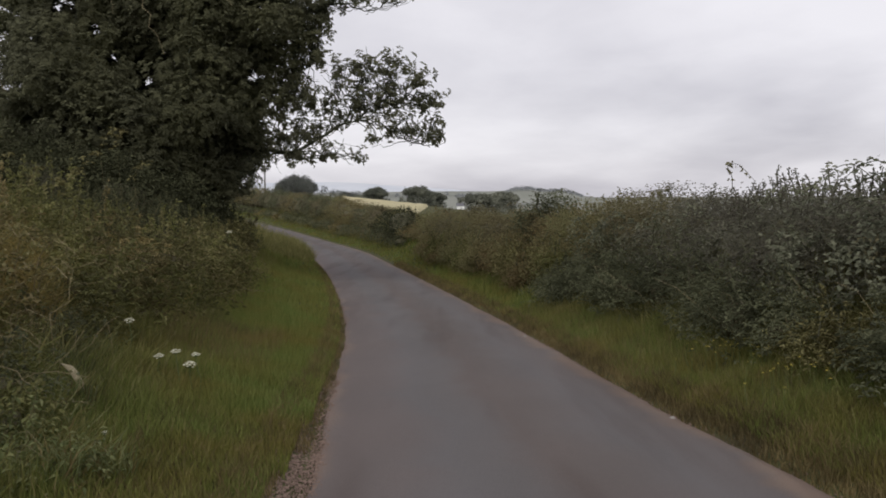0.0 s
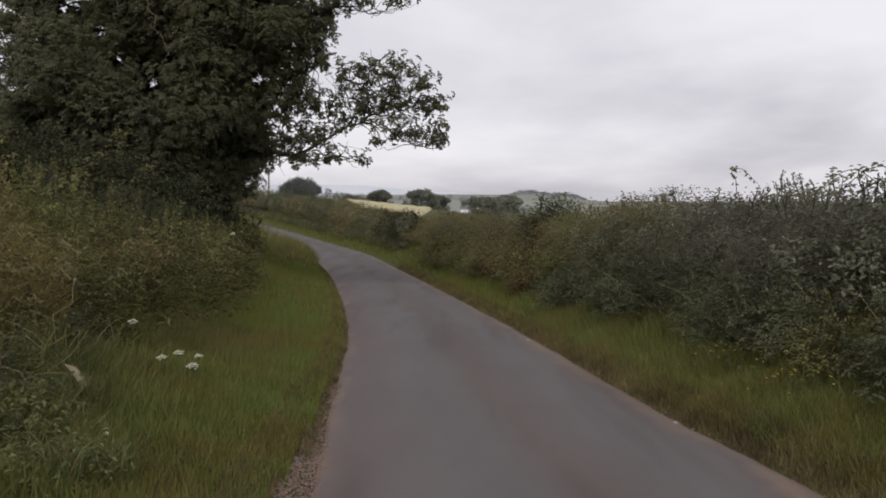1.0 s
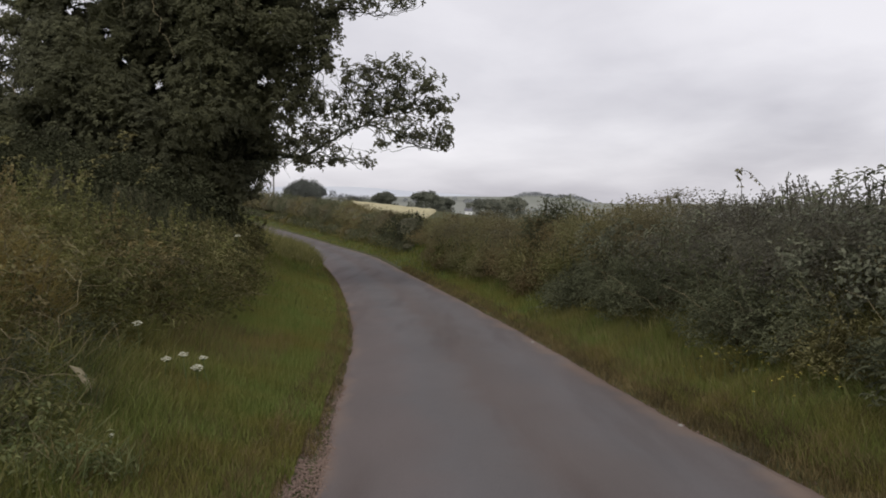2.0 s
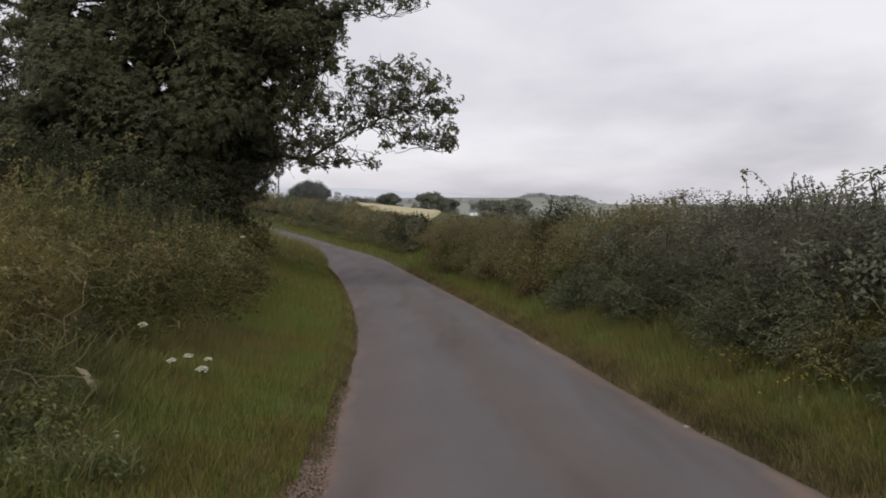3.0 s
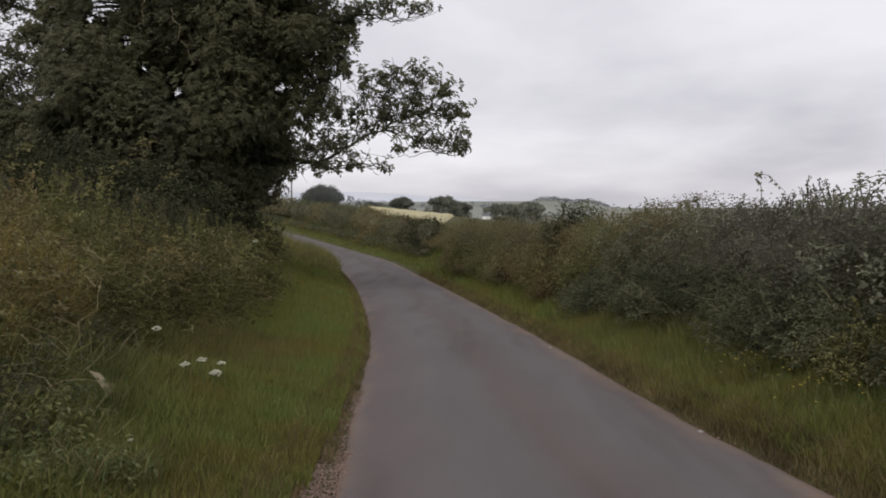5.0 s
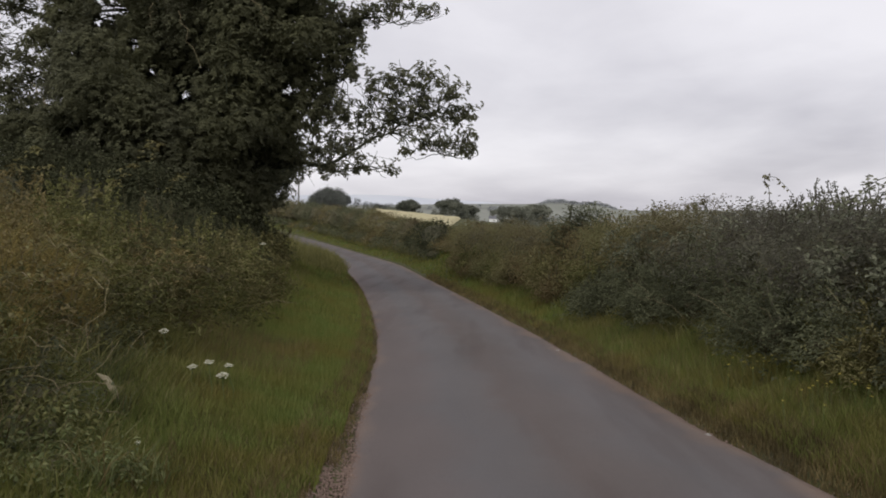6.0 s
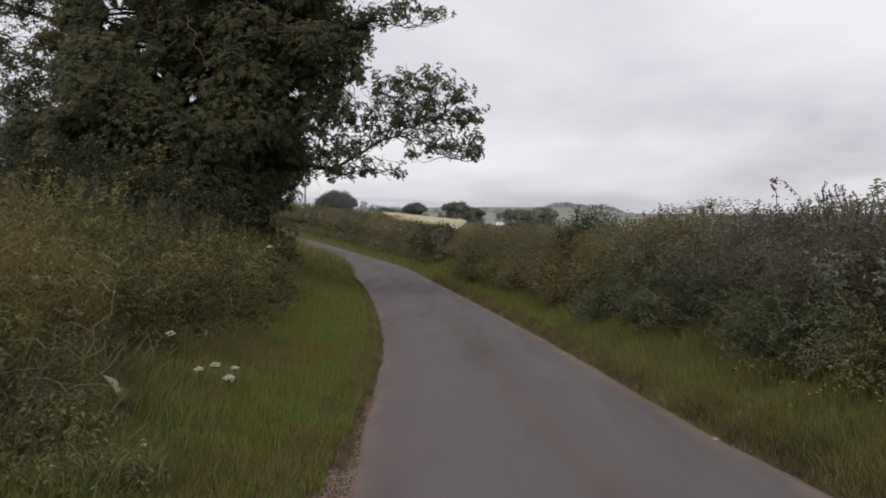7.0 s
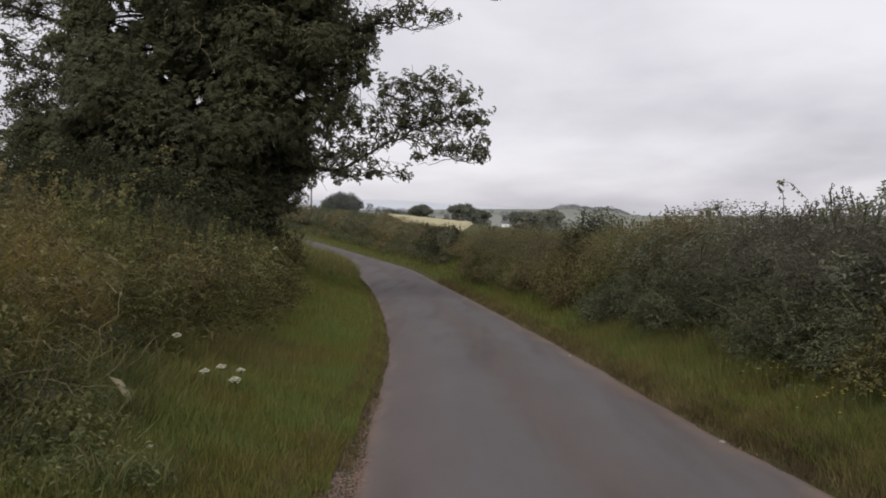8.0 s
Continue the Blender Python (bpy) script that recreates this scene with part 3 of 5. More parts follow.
def canes():
    """Arching bramble canes that lean out of the hedge's face, their leaves in level rows."""
    for i in range(72):
        y = rng.uniform(5.8, 9.5) if i % 2 else rng.uniform(7, 19)
        x, _, z = on_right(y, 1.95 + rng.uniform(-0.1, 0.35))
        foot = np.array([x + 0.5, y, z - 0.05])
        lift = rng.uniform(0.35, 1.75)
        way = rng.choice([-1, 1]) * rng.uniform(0.35, 0.9)
        line = smooth_curve([foot, foot + np.array([-0.15, way * 0.2, lift * 0.7]), foot + np.array([-0.45, way * 0.6, lift]), foot + np.array([-0.7, way, lift * 0.92]), foot + np.array([-0.8, way * 1.35, lift * 0.72])], 7)
        root = thing("bramble_cane", foot, "arching bramble cane with pale green leaves against the hedge", "bramble", "bramble canes on the hedge")
        stem, soup = Soup(), Soup()
        tube(stem, line, (0.006, 0.003), 5)
        n = 70
        q = line[rng.integers(len(line) // 3, len(line), n)] + rng.normal(size=(n, 3)) * np.array([0.06, 0.06, 0.025])
        leaves(soup, q, rng.normal(size=(n, 3)) * 0.35 + np.array([-0.25, -0.3, 1.0]), 0.060, 0.55, True)
        part("stem", stem, TWIG, root)
        part("foliage", soup, CANE_LEAF, root)
    for _ in range(34):
        y = rng.uniform(5.2, 11.5)
        x, _, z = on_left(y, 2.5 + rng.uniform(0, 1.1))
        foot = np.array([x, y, z - 0.03])
        lift = rng.uniform(0.45, 1.05)
        way = rng.choice([-1, 1]) * rng.uniform(0.25, 0.6)
        line = smooth_curve([foot, foot + np.array([way * 0.2, -0.1, lift * 0.75]), foot + np.array([way * 0.6, -0.25, lift]), foot + np.array([way, -0.4, lift * 0.9])], 7)
        root = thing("bramble_cane", foot, "arching bramble cane with green leaves on the weedy bank", "bramble", "bramble canes on the bank")
        stem, soup = Soup(), Soup()
        tube(stem, line, (0.006, 0.003), 5)
        n = 44
        q = line[rng.integers(len(line) // 3, len(line), n)] + rng.normal(size=(n, 3)) * np.array([0.05, 0.05, 0.03])
        leaves(soup, q, rng.normal(size=(n, 3)) * 0.4 + np.array([0.15, -0.3, 1.0]), 0.052, 0.5, True)
        part("stem", stem, DEAD_STEM, root)
        part("foliage", soup, BRAMBLE_LEAF, root)


def dry_stalks():
    """Last year's stalks, bent and tangled through the weeds."""
    soup = Soup()
    for side, y0, y1, d0, d1, n in ((on_left, 4, 8, 1.9, 3.6, 100), (on_left, 8, 15, 2.2, 4.8, 200), (on_right, 4.5, 14, 1.2, 2.2, 70)):
        for _ in range(n):
            y, d = rng.uniform(y0, y1), rng.uniform(d0, d1)
            x, y, z = (float(v) for v in side(y, d))
            h = rng.uniform(0.15, 0.75)
            a = np.array([x, y, z + rng.uniform(0, 0.25)])
            b = a + np.array([rng.normal() * 0.4, rng.normal() * 0.25, h])
            tube(soup, bowed(a, b, rng.uniform(-0.1, 0.15), 0.05, 5), (0.0036, 0.0018), 3)
    tagged(part("dry_stalk_tangle", soup, DEAD_STEM), "thin bent brown stalks tangled through the weeds", "dry stalks", kind="stuff")


def left_bank():
    """Brambles, nettles and shrubs on the bank beside the lane."""
    for y in np.arange(-7.0, 33, 1.15):
        for row, d in enumerate((2.85, 3.9, 5.3)):
            yy = y + rng.uniform(-0.3, 0.3) + 0.4 * row
            x, _, z = on_left(yy, d + rng.uniform(-0.25, 0.25) + (0.4 if row == 0 and yy > 16 else 0))
            tall = (0.95, 1.15, 1.25)[row] * rng.uniform(0.85, 1.15) * (0.62 if row == 0 and 5.2 < yy < 8.2 else 1)
            n = int(np.interp(yy, [2, 4, 14, 33], [400, 1500, 1300, 650]))
            u = rng.uniform()
            # further along, a darker leaf colour paints the tree's shade on the bank
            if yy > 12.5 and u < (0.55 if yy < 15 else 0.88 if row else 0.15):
                name, leaf, word, cat = "ivy_clump", SHADE_LEAF, "green ivy and bramble on the bank, darkened with shade in its colour", "ivy"
            elif u < (0.25 if 5.2 < yy < 8.6 else 0.5):
                name, leaf, word, cat = "bramble_bush", BRAMBLE_LEAF, "tangled bramble with grey-green leaves on the bank", "bramble"
            elif u < (0.5 if 5.2 < yy < 8.6 else 0.87):
                name, leaf, word, cat = "nettle_clump", NETTLE_LEAF, "yellow-green nettles on the grassy bank", "nettles"
            else:
                name, leaf, word, cat = "dock_clump", RUSSET_LEAF, "russet-brown dock gone to seed on the bank", "weeds"
            shrub(name, (x, yy, z - 0.12), (1.35, 1.45, tall), leaf, np.interp(yy, [2, 4, 12, 33], [0.12, 0.050, 0.066, 0.10]), int(np.interp(yy, [4, 9, 14], [2.3, 1.9, 1.5]) * n), word, cat, "weeds on the bank", 9, 0.5, 4 < yy < 9.5, 0.42, width=0.56 if leaf is BRAMBLE_LEAF else 0.38, depth=0.7, inner=GAP_SHADE, wood=STALK, whorl=3 if leaf is BRAMBLE_LEAF else 4)


def verge_weeds():
    """Loose weeds where the verge turns into the bank."""
    for y, d, tall in ((8.6, 2.4, 0.6), (10.0, 2.3, 0.6), (11.4, 2.4, 0.6),
                       (12.8, 2.3, 0.6), (14.4, 2.4, 0.7), (16.4, 2.3, 0.7), (18.5, 2.4, 0.7), (21, 2.4, 0.8)):
        x, _, z = on_left(y, d)
        shrub("weed_clump", (x, y, z - 0.1), (1.0, 1.1, tall), BRAMBLE_LEAF if rng.uniform() < 0.4 else NETTLE_LEAF, np.interp(y, [4, 20], [0.07, 0.10]), 700,
              "loose green weeds at the top of the verge", "weeds", "weeds on the verge", 8, 0.3, True, 0.3, width=0.2, depth=0.9, wood=STALK)


def tussocks():
    """Coarse arching grass tufts where the verge runs into the weeds."""
    for y, d, tall in ((4.3, 1.35, 0.42), (4.5, 1.9, 0.5), (4.7, 1.15, 0.36), (4.9, 2.4, 0.55), (5.1, 1.6, 0.45), (5.4, 2.0, 0.5), (5.6, 2.6, 0.55), (5.9, 1.75, 0.42), (6.1, 2.3, 0.5),
                       (6.5, 2.0, 0.45), (6.7, 2.7, 0.55), (7.2, 2.35, 0.5), (7.7, 2.15, 0.42), (8.3, 2.5, 0.5), (4.2, 2.9, 0.6), (5.0, 3.1, 0.6)):
        x, y, z = (float(v) for v in on_left(y, d))
        root = thing("grass_tuft", (x, y, z), "coarse arching grass tuft with pale blades", "grass tuft", "grass tufts on the verge")
        for name, n, material, k in (("green_growth", 150, TUFT_GRASS, 0.78), ("dry_growth", 30, FRINGE, 0.85)):
            soup = Soup()
            r = np.sqrt(rng.uniform(0, 1, n)) * 0.2
            a = rng.uniform(0, 6.28, n)
            p = np.stack([x + np.cos(a) * r, y + np.sin(a) * r, np.full(n, z)], 1)
            blades(soup, p, tall * k, 0.009, 0.9)
            tagged(part(name, soup, material, root), kind="stuff")
    for y, d, tall in ((4.6, 2.6, 0.5), (5.3, 2.75, 0.55), (5.9, 2.9, 0.6), (6.6, 2.9, 0.6), (4.9, 1.95, 0.36), (6.2, 2.5, 0.45), (4.4, 1.6, 0.32), (5.3, 2.2, 0.42), (4.7, 3.0, 0.6), (7.2, 2.6, 0.5), (5.7, 2.35, 0.4), (4.3, 2.3, 0.42)):
        x, _, z = on_left(y, d)
        shrub("weed_clump", (x, y, z - 0.08), (1.0, 1.0, tall * 1.15), (TUFT_GRASS, NETTLE_LEAF, WEED_LEAF)[rng.integers(0, 3)], 0.050, 1700,
              "low green weeds among the coarse grass", "weeds", "weeds on the verge", 6, 0.2, False, 0.55, width=0.42, depth=0.6, wood=STALK)


def understory():
    """Dark shrubs under and beside the tree, its shade also put into their leaf colour."""
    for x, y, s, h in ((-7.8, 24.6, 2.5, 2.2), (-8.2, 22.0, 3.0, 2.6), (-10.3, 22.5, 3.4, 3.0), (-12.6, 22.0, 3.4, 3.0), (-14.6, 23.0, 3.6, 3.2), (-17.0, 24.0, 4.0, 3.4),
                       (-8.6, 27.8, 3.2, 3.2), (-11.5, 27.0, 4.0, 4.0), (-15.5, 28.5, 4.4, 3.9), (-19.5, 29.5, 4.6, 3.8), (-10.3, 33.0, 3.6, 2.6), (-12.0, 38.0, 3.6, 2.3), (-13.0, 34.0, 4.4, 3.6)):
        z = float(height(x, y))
        shrub("holly_shrub", (x, y, z - 0.2), (s, s, h), SHADE_LEAF, 0.115, 6800, "dark evergreen shrub under the tree, shade also put into its colour", "shrub", "shrubs under the tree", 8, 0.5, False, 0.56, depth=0.42, inner=OAK_SHADE)
    for y in np.arange(36, 92, 3.4):
        x, _, z = on_left(y, 5.6)
        shrub("bank_shrub", (x, y, z - 0.2), (3.0, 4.0, rng.uniform(1.2, 1.8)), NETTLE_LEAF, 0.16, 900, "low green shrub on the inside of the bend", "shrub", "shrubs along the bend", 3, 0.4, False, 0.8)


def far_hedge():
    """The hedge on its bank round the outside of the bend."""
    for y in np.arange(49, 118, 2.6):
        x, _, z = on_right(y, 3.3)
        road = lane(y)[2]
        top = np.interp(y, [49, 58, 80, 118], [1.8, 2.35, 3.1, 3.7]) + 0.22 * wave(y, 0, 4, 3)
        shrub("hedge_shrub", (x, y, z - 0.2), (2.8, 3.6, road + top - z + 0.3), (MAPLE_LEAF, HEDGE_LEAF, WEED_LEAF)[rng.integers(0, 3)], 0.115, 2800, "mixed green hedge bush on the outside of the bend", "hedge",
              "hedgerow bushes round the bend", 2, 0.3, False, 0.70)
        x, _, z = on_right(y + 1, 1.9)
        shrub("bank_shrub", (x, y + 1, z - 0.2), (1.6, 2.6, rng.uniform(0.7, 1.2)), RUSSET_LEAF if rng.uniform() < 0.3 else WEED_LEAF, 0.12, 800,
              "rough weeds on the verge below the hedge", "weeds", "weeds round the bend", 0, 0.3, False, 0.5)


# ---------------------------------------------------------------- the great tree
# where the sky shows through the crown: centre, half width, half height
CROWN_GAPS = np.array([(-12.1, 28.0, 8.0, 0.52, 0.72), (-9.65, 28.0, 5.13, 0.34, 0.50), (-10.7, 28.0, 5.95, 0.22, 0.26), (-8.95, 28.0, 6.1, 0.22, 0.24), (-11.3, 28.0, 6.9, 0.2, 0.26),
                       (-5.45, 28.0, 4.2, 0.36, 0.42), (-5.05, 28.0, 3.7, 0.34, 0.3), (-13.2, 28.0, 6.6, 0.2, 0.3), (-12.5, 28.0, 6.7, 0.2, 0.26), (-6.2, 28.0, 5.3, 0.26, 0.24), (-4.7, 28.0, 5.0, 0.24, 0.26)])


def outside_gaps(p):
    """Which leaves stay: the crown is open along slanting shafts, with ragged rims."""
    keep = np.ones(len(p), bool)
    for x, y, z, wide, tall in CROWN_GAPS:
        lean = (p[:, 1] - y) / y
        dx, dz = (p[:, 0] - x - x * lean) / wide, (p[:, 2] - z - (z - 1.5) * lean) / tall
        rim = 1 + 0.4 * np.sin(np.arctan2(dz, dx) * 5 + x * 3) + rng.normal(size=len(p)) * 0.22
        keep &= np.hypot(dx, dz) > rim
    return keep


def oak():
    """A spreading old tree over the bank, its lowest limb reaching across the lane."""
    x0, y0 = -10.2, 28.5
    z0 = float(height(x0, y0))
    root = thing("oak_tree", (x0, y0, z0), "large dark leafy oak with a low limb over the lane", "tree")
    trunk, limbs, crown = Soup(), Soup(), Soup()
    tube(trunk, smooth_curve([(x0, y0, z0 - 0.4), (x0 + 0.1, y0, z0 + 0.5), (x0 + 0.2, y0 - 0.1, z0 + 2.4), (x0, y0, z0 + 5), (x0 + 0.1, y0, z0 + 6.2)]), (0.75, 0.5, 0.42, 0.36, 0.2), 12)
    lobes = (((-9.3, 28.5, 8.5), (3.9, 4.4, 4.6), 340), ((-6.75, 27.4, 7.0), (1.9, 2.4, 2.8), 200), ((-11.8, 27.6, 6.3), (1.6, 2.5, 3.2), 160), ((-12.95, 27.7, 7.2), (0.95, 1.8, 2.6), 85), ((-6.9, 27.9, 4.5), (1.05, 1.6, 1.8), 100),
             ((-9.4, 26.4, 3.7), (3.4, 2.8, 1.9), 220), ((-8.2, 28.0, 12.2), (3.8, 4.4, 3.6), 190), ((-13.6, 27.0, 3.3), (1.9, 2.2, 1.2), 80), ((-11.2, 25.8, 5.0), (2.0, 2.2, 1.5), 110), ((-6.4, 27.2, 9.4), (2.1, 2.2, 2.0), 120), ((-7.3, 27.3, 2.3), (0.85, 1.2, 1.0), 90))
    for centre, half, n in lobes:
        centre, half = np.array(centre), np.array(half)
        # opaque dark filler in each lobe, painting shade where gaps would show sky
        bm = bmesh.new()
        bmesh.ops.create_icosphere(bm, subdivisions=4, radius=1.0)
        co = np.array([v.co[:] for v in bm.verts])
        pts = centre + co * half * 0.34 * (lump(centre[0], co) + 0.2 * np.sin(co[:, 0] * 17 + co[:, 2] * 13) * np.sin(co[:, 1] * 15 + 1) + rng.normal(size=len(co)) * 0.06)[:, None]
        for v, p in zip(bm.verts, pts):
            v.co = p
        part("inner_filler", bm, OAK_SHADE, root)
        n = int(n * 0.62)
        d = unit(rng.normal(size=(n, 3)))
        r = rng.uniform(0.35, 1.0, n) ** 0.6
        seats = centre + d * half * (r * lump(centre[0], d))[:, None]
        per = 74
        size = rng.uniform(0.55, 1.35, (n, 1, 1)) * min(1.0, half.min() / 2.2)
        local = unit(rng.normal(size=(n, per, 3)) + np.array([0, 0, 0.25])) * rng.uniform(0.25, 1.0, (n, per, 1)) ** 0.45 * size * np.array([1.0, 1.0, 0.72])
        p = (seats[:, None] + local).reshape(-1, 3) + rng.normal(size=(n * per, 3)) * 0.06
        axis = unit(local.reshape(-1, 3)) * 0.7 + np.array([0, 0, 0.35]) + rng.normal(size=p.shape) * 0.3
        keep = outside_gaps(p)
        rosettes(crown, p[keep], axis[keep], 5, 0.125, 0.6)
        for s in seats[::3]:
            a = np.array([x0 + 0.2, y0, max(z0 + 2.5, min(s[2] - 0.6, z0 + 8))])
            tube(limbs, bowed(a, s, 0.3, 0.035, 7), (0.09, 0.04, 0.010), 5)
        for s in seats:
            tube(limbs, bowed(s, s + rng.normal(size=3) * 0.7, 0.05, 0.05, 4), (0.012, 0.004), 4)
    # thinner foliage on the far side, on its own boughs
    for _ in range(30):
        a = np.array([rng.uniform(-14.4, -13.2), 27.5, rng.uniform(2.8, 9.6)])
        b = a + np.array([rng.uniform(-2.6, -1.2), rng.uniform(-0.6, 0.6), rng.uniform(-0.7, 1.0)])
        bough = bowed(a, b, 0.2, 0.05, 8)
        tube(limbs, bough, (0.03, 0.008), 5)
        for _ in range(13):
            s = bough[rng.integers(1, 8)] + rng.normal(size=3) * np.array([0.28, 0.3, 0.34])
            tube(limbs, bowed(bough[rng.integers(1, 8)], s, 0.03, 0.05, 4), (0.009, 0.004), 4)
            p = s + rng.normal(size=(5, 3)) * 0.13
            rosettes(crown, p, rng.normal(size=(5, 3)) * 0.6 + np.array([0, 0, 0.6]), 5, 0.15, 0.55)
    tube(limbs, bowed((x0, y0, z0 + 3.2), (-17.5, 27.6, 4.3), 0.3, 0.02), (0.2, 0.12, 0.08), 7)
    tube(limbs, bowed((x0, y0, z0 + 5.2), (-16.5, 27.6, 8.6), 0.4, 0.02), (0.16, 0.08, 0.05), 7)
    part("trunk", trunk, BARK, root, smooth=True)

    def reach(line, radii, clumps, spray):
        """A limb that forks into boughs, and these into twigs that end in whorls of leaves."""
        path = smooth_curve(line)
        path[2:-1] += rng.normal(size=(len(path) - 3, 3)) * 0.035
        limb = Soup()
        tube(limb, path, radii, 8)
        part("limb", limb, BARK, root, smooth=True)
        for clump, half, n in clumps:
            clump, half = np.array(clump), np.array(half)
            start = path[np.argmin(np.linalg.norm(path - clump, axis=1) + np.maximum(path[:, 0] - clump[0] + 0.35, 0) * 1.5)]
            bough = bowed(start, clump, 0.10, 0.05, 8)
            tube(limbs, bough, (0.026, 0.010), 5)
            for _ in range(n // 2 + 2):
                close = path[np.linalg.norm(path - clump, axis=1) < 1.5]
                if len(close) == 0:
                    break
                s = close[rng.integers(0, len(close))]
                e = clump + rng.normal(size=3) * half * 0.8
                tube(limbs, bowed(s, e, -0.05, 0.05, 7), (0.014, 0.005), 4)
            for _ in range(int(n * 1.5)):
                s = clump + unit(rng.normal(size=3)) * half * rng.uniform(0.3, 1.25)
                near = bough[rng.integers(3, 8)]
                tube(limbs, bowed(near, s, 0.04, 0.06, 6), (0.010, 0.005), 4)
                m = max(2, int(rng.integers(spray // 2, spray)) // 5)
                p = s + rng.normal(size=(m, 3)) * np.array([0.11, 0.11, 0.07])
                rosettes(crown, p, unit(s - near) + rng.normal(size=(m, 3)) * 0.4 + np.array([0, 0, 0.35]), 6, 0.145, 0.52)

    reach([(x0 + 0.2, y0 - 0.2, 2.9), (-8.2, 28.0, 3.1), (-6.4, 27.6, 3.2), (-5.5, 27.4, 2.95), (-4.7, 27.2, 2.9), (-3.7, 27.1, 3.45), (-2.7, 27.0, 3.9), (-2.0, 26.9, 4.25), (-1.2, 26.8, 4.6)],
          (0.20, 0.13, 0.075, 0.048, 0.024, 0.010),
          (((-3.6, 27.1, 4.6), (0.55, 0.5, 0.6), 13), ((-3.2, 26.8, 5.4), (0.6, 0.5, 0.45), 14), ((-2.5, 27.1, 5.1), (0.6, 0.5, 0.5), 15), ((-2.3, 26.9, 5.65), (0.6, 0.5, 0.36), 15),
           ((-1.5, 26.8, 5.6), (0.55, 0.5, 0.4), 15), ((-1.6, 27.0, 5.0), (0.6, 0.5, 0.45), 15), ((-0.8, 26.8, 5.15), (0.5, 0.5, 0.42), 14), ((-0.35, 26.7, 4.6), (0.42, 0.4, 0.38), 12),
           ((-4.4, 27.2, 3.8), (0.6, 0.5, 0.6), 14), ((-0.7, 26.8, 4.3), (0.5, 0.4, 0.25), 8), ((-2.7, 26.9, 4.5), (0.6, 0.4, 0.4), 13), ((-1.7, 26.8, 4.5), (0.55, 0.4, 0.35), 12), ((-3.4, 27.0, 3.9), (0.5, 0.4, 0.4), 10), ((-2.2, 26.8, 4.15), (0.5, 0.3, 0.3), 8), ((-4.9, 27.3, 4.6), (0.6, 0.5, 0.6), 12)), 14)
    reach([(-2.7, 27.0, 3.9), (-2.0, 26.8, 3.8), (-1.5, 26.7, 3.4), (-0.8, 26.6, 3.1), (-0.35, 26.6, 3.2)], (0.025, 0.018, 0.008),
          (((-1.6, 26.7, 3.5), (0.5, 0.4, 0.3), 5), ((-1.2, 26.7, 3.85), (0.5, 0.4, 0.22), 7), ((-2.1, 26.8, 3.35), (0.35, 0.3, 0.3), 4), ((-0.8, 26.7, 3.55), (0.5, 0.4, 0.25), 9), ((-0.3, 26.6, 3.3), (0.35, 0.3, 0.22), 8), ((-0.2, 26.6, 3.8), (0.3, 0.3, 0.25), 7)), 12)
    reach([(-5.2, 27.4, 2.95), (-4.6, 27.2, 2.75), (-3.4, 27.0, 2.85), (-2.6, 26.9, 2.65)], (0.03, 0.02, 0.006),
          (((-4.6, 27.1, 2.75), (0.6, 0.5, 0.3), 14), ((-5.2, 27.2, 3.3), (0.5, 0.5, 0.4), 18), ((-4.3, 27.1, 3.4), (0.5, 0.5, 0.35), 14), ((-3.7, 27.0, 2.9), (0.5, 0.5, 0.3), 10), ((-2.75, 26.9, 2.7), (0.2, 0.2, 0.16), 4)), 16)
    reach([(-6.4, 27.6, 3.2), (-6.0, 27.3, 2.7), (-6.0, 27.2, 2.3)], (0.03, 0.02, 0.01), (((-6.1, 27.2, 2.6), (0.45, 0.5, 0.5), 22), ((-6.6, 27.2, 1.95), (0.55, 0.5, 0.5), 26), ((-7.2, 27.3, 1.5), (0.6, 0.5, 0.5), 24)), 18)
    reach([(-8.5, 28, 6.4), (-5.0, 27.5, 7.2), (-3.4, 27.2, 7.55), (-2.4, 27.0, 7.3), (-1.4, 27.0, 7.5)], (0.12, 0.05, 0.022, 0.008),
          (((-3.2, 27.2, 7.8), (0.6, 0.5, 0.4), 14), ((-2.4, 27.0, 7.9), (0.5, 0.4, 0.3), 12), ((-1.5, 27.0, 7.75), (0.4, 0.4, 0.2), 8), ((-4.0, 27.2, 7.4), (0.5, 0.5, 0.5), 12)), 15)
    reach([(-8.5, 28, 4.5), (-5.5, 27.5, 5.2), (-4.2, 27.2, 5.6)], (0.10, 0.05, 0.015), (((-4.6, 27.3, 5.9), (0.5, 0.7, 0.7), 20), ((-4.9, 27.3, 5.0), (0.6, 0.7, 0.6), 20), ((-4.5, 27.3, 6.8), (0.5, 0.6, 0.6), 18), ((-4.3, 27.2, 7.4), (0.5, 0.5, 0.5), 14), ((-4.05, 27.2, 6.95), (0.42, 0.5, 0.55), 18), ((-4.0, 27.2, 6.2), (0.4, 0.5, 0.5), 16), ((-4.5, 27.2, 6.3), (0.5, 0.5, 0.6), 18), ((-3.75, 27.2, 7.5), (0.4, 0.5, 0.4), 14), ((-5.2, 27.3, 4.2), (0.5, 0.6, 0.5), 18), ((-4.3, 27.2, 4.5), (0.45, 0.5, 0.5), 14)), 22)
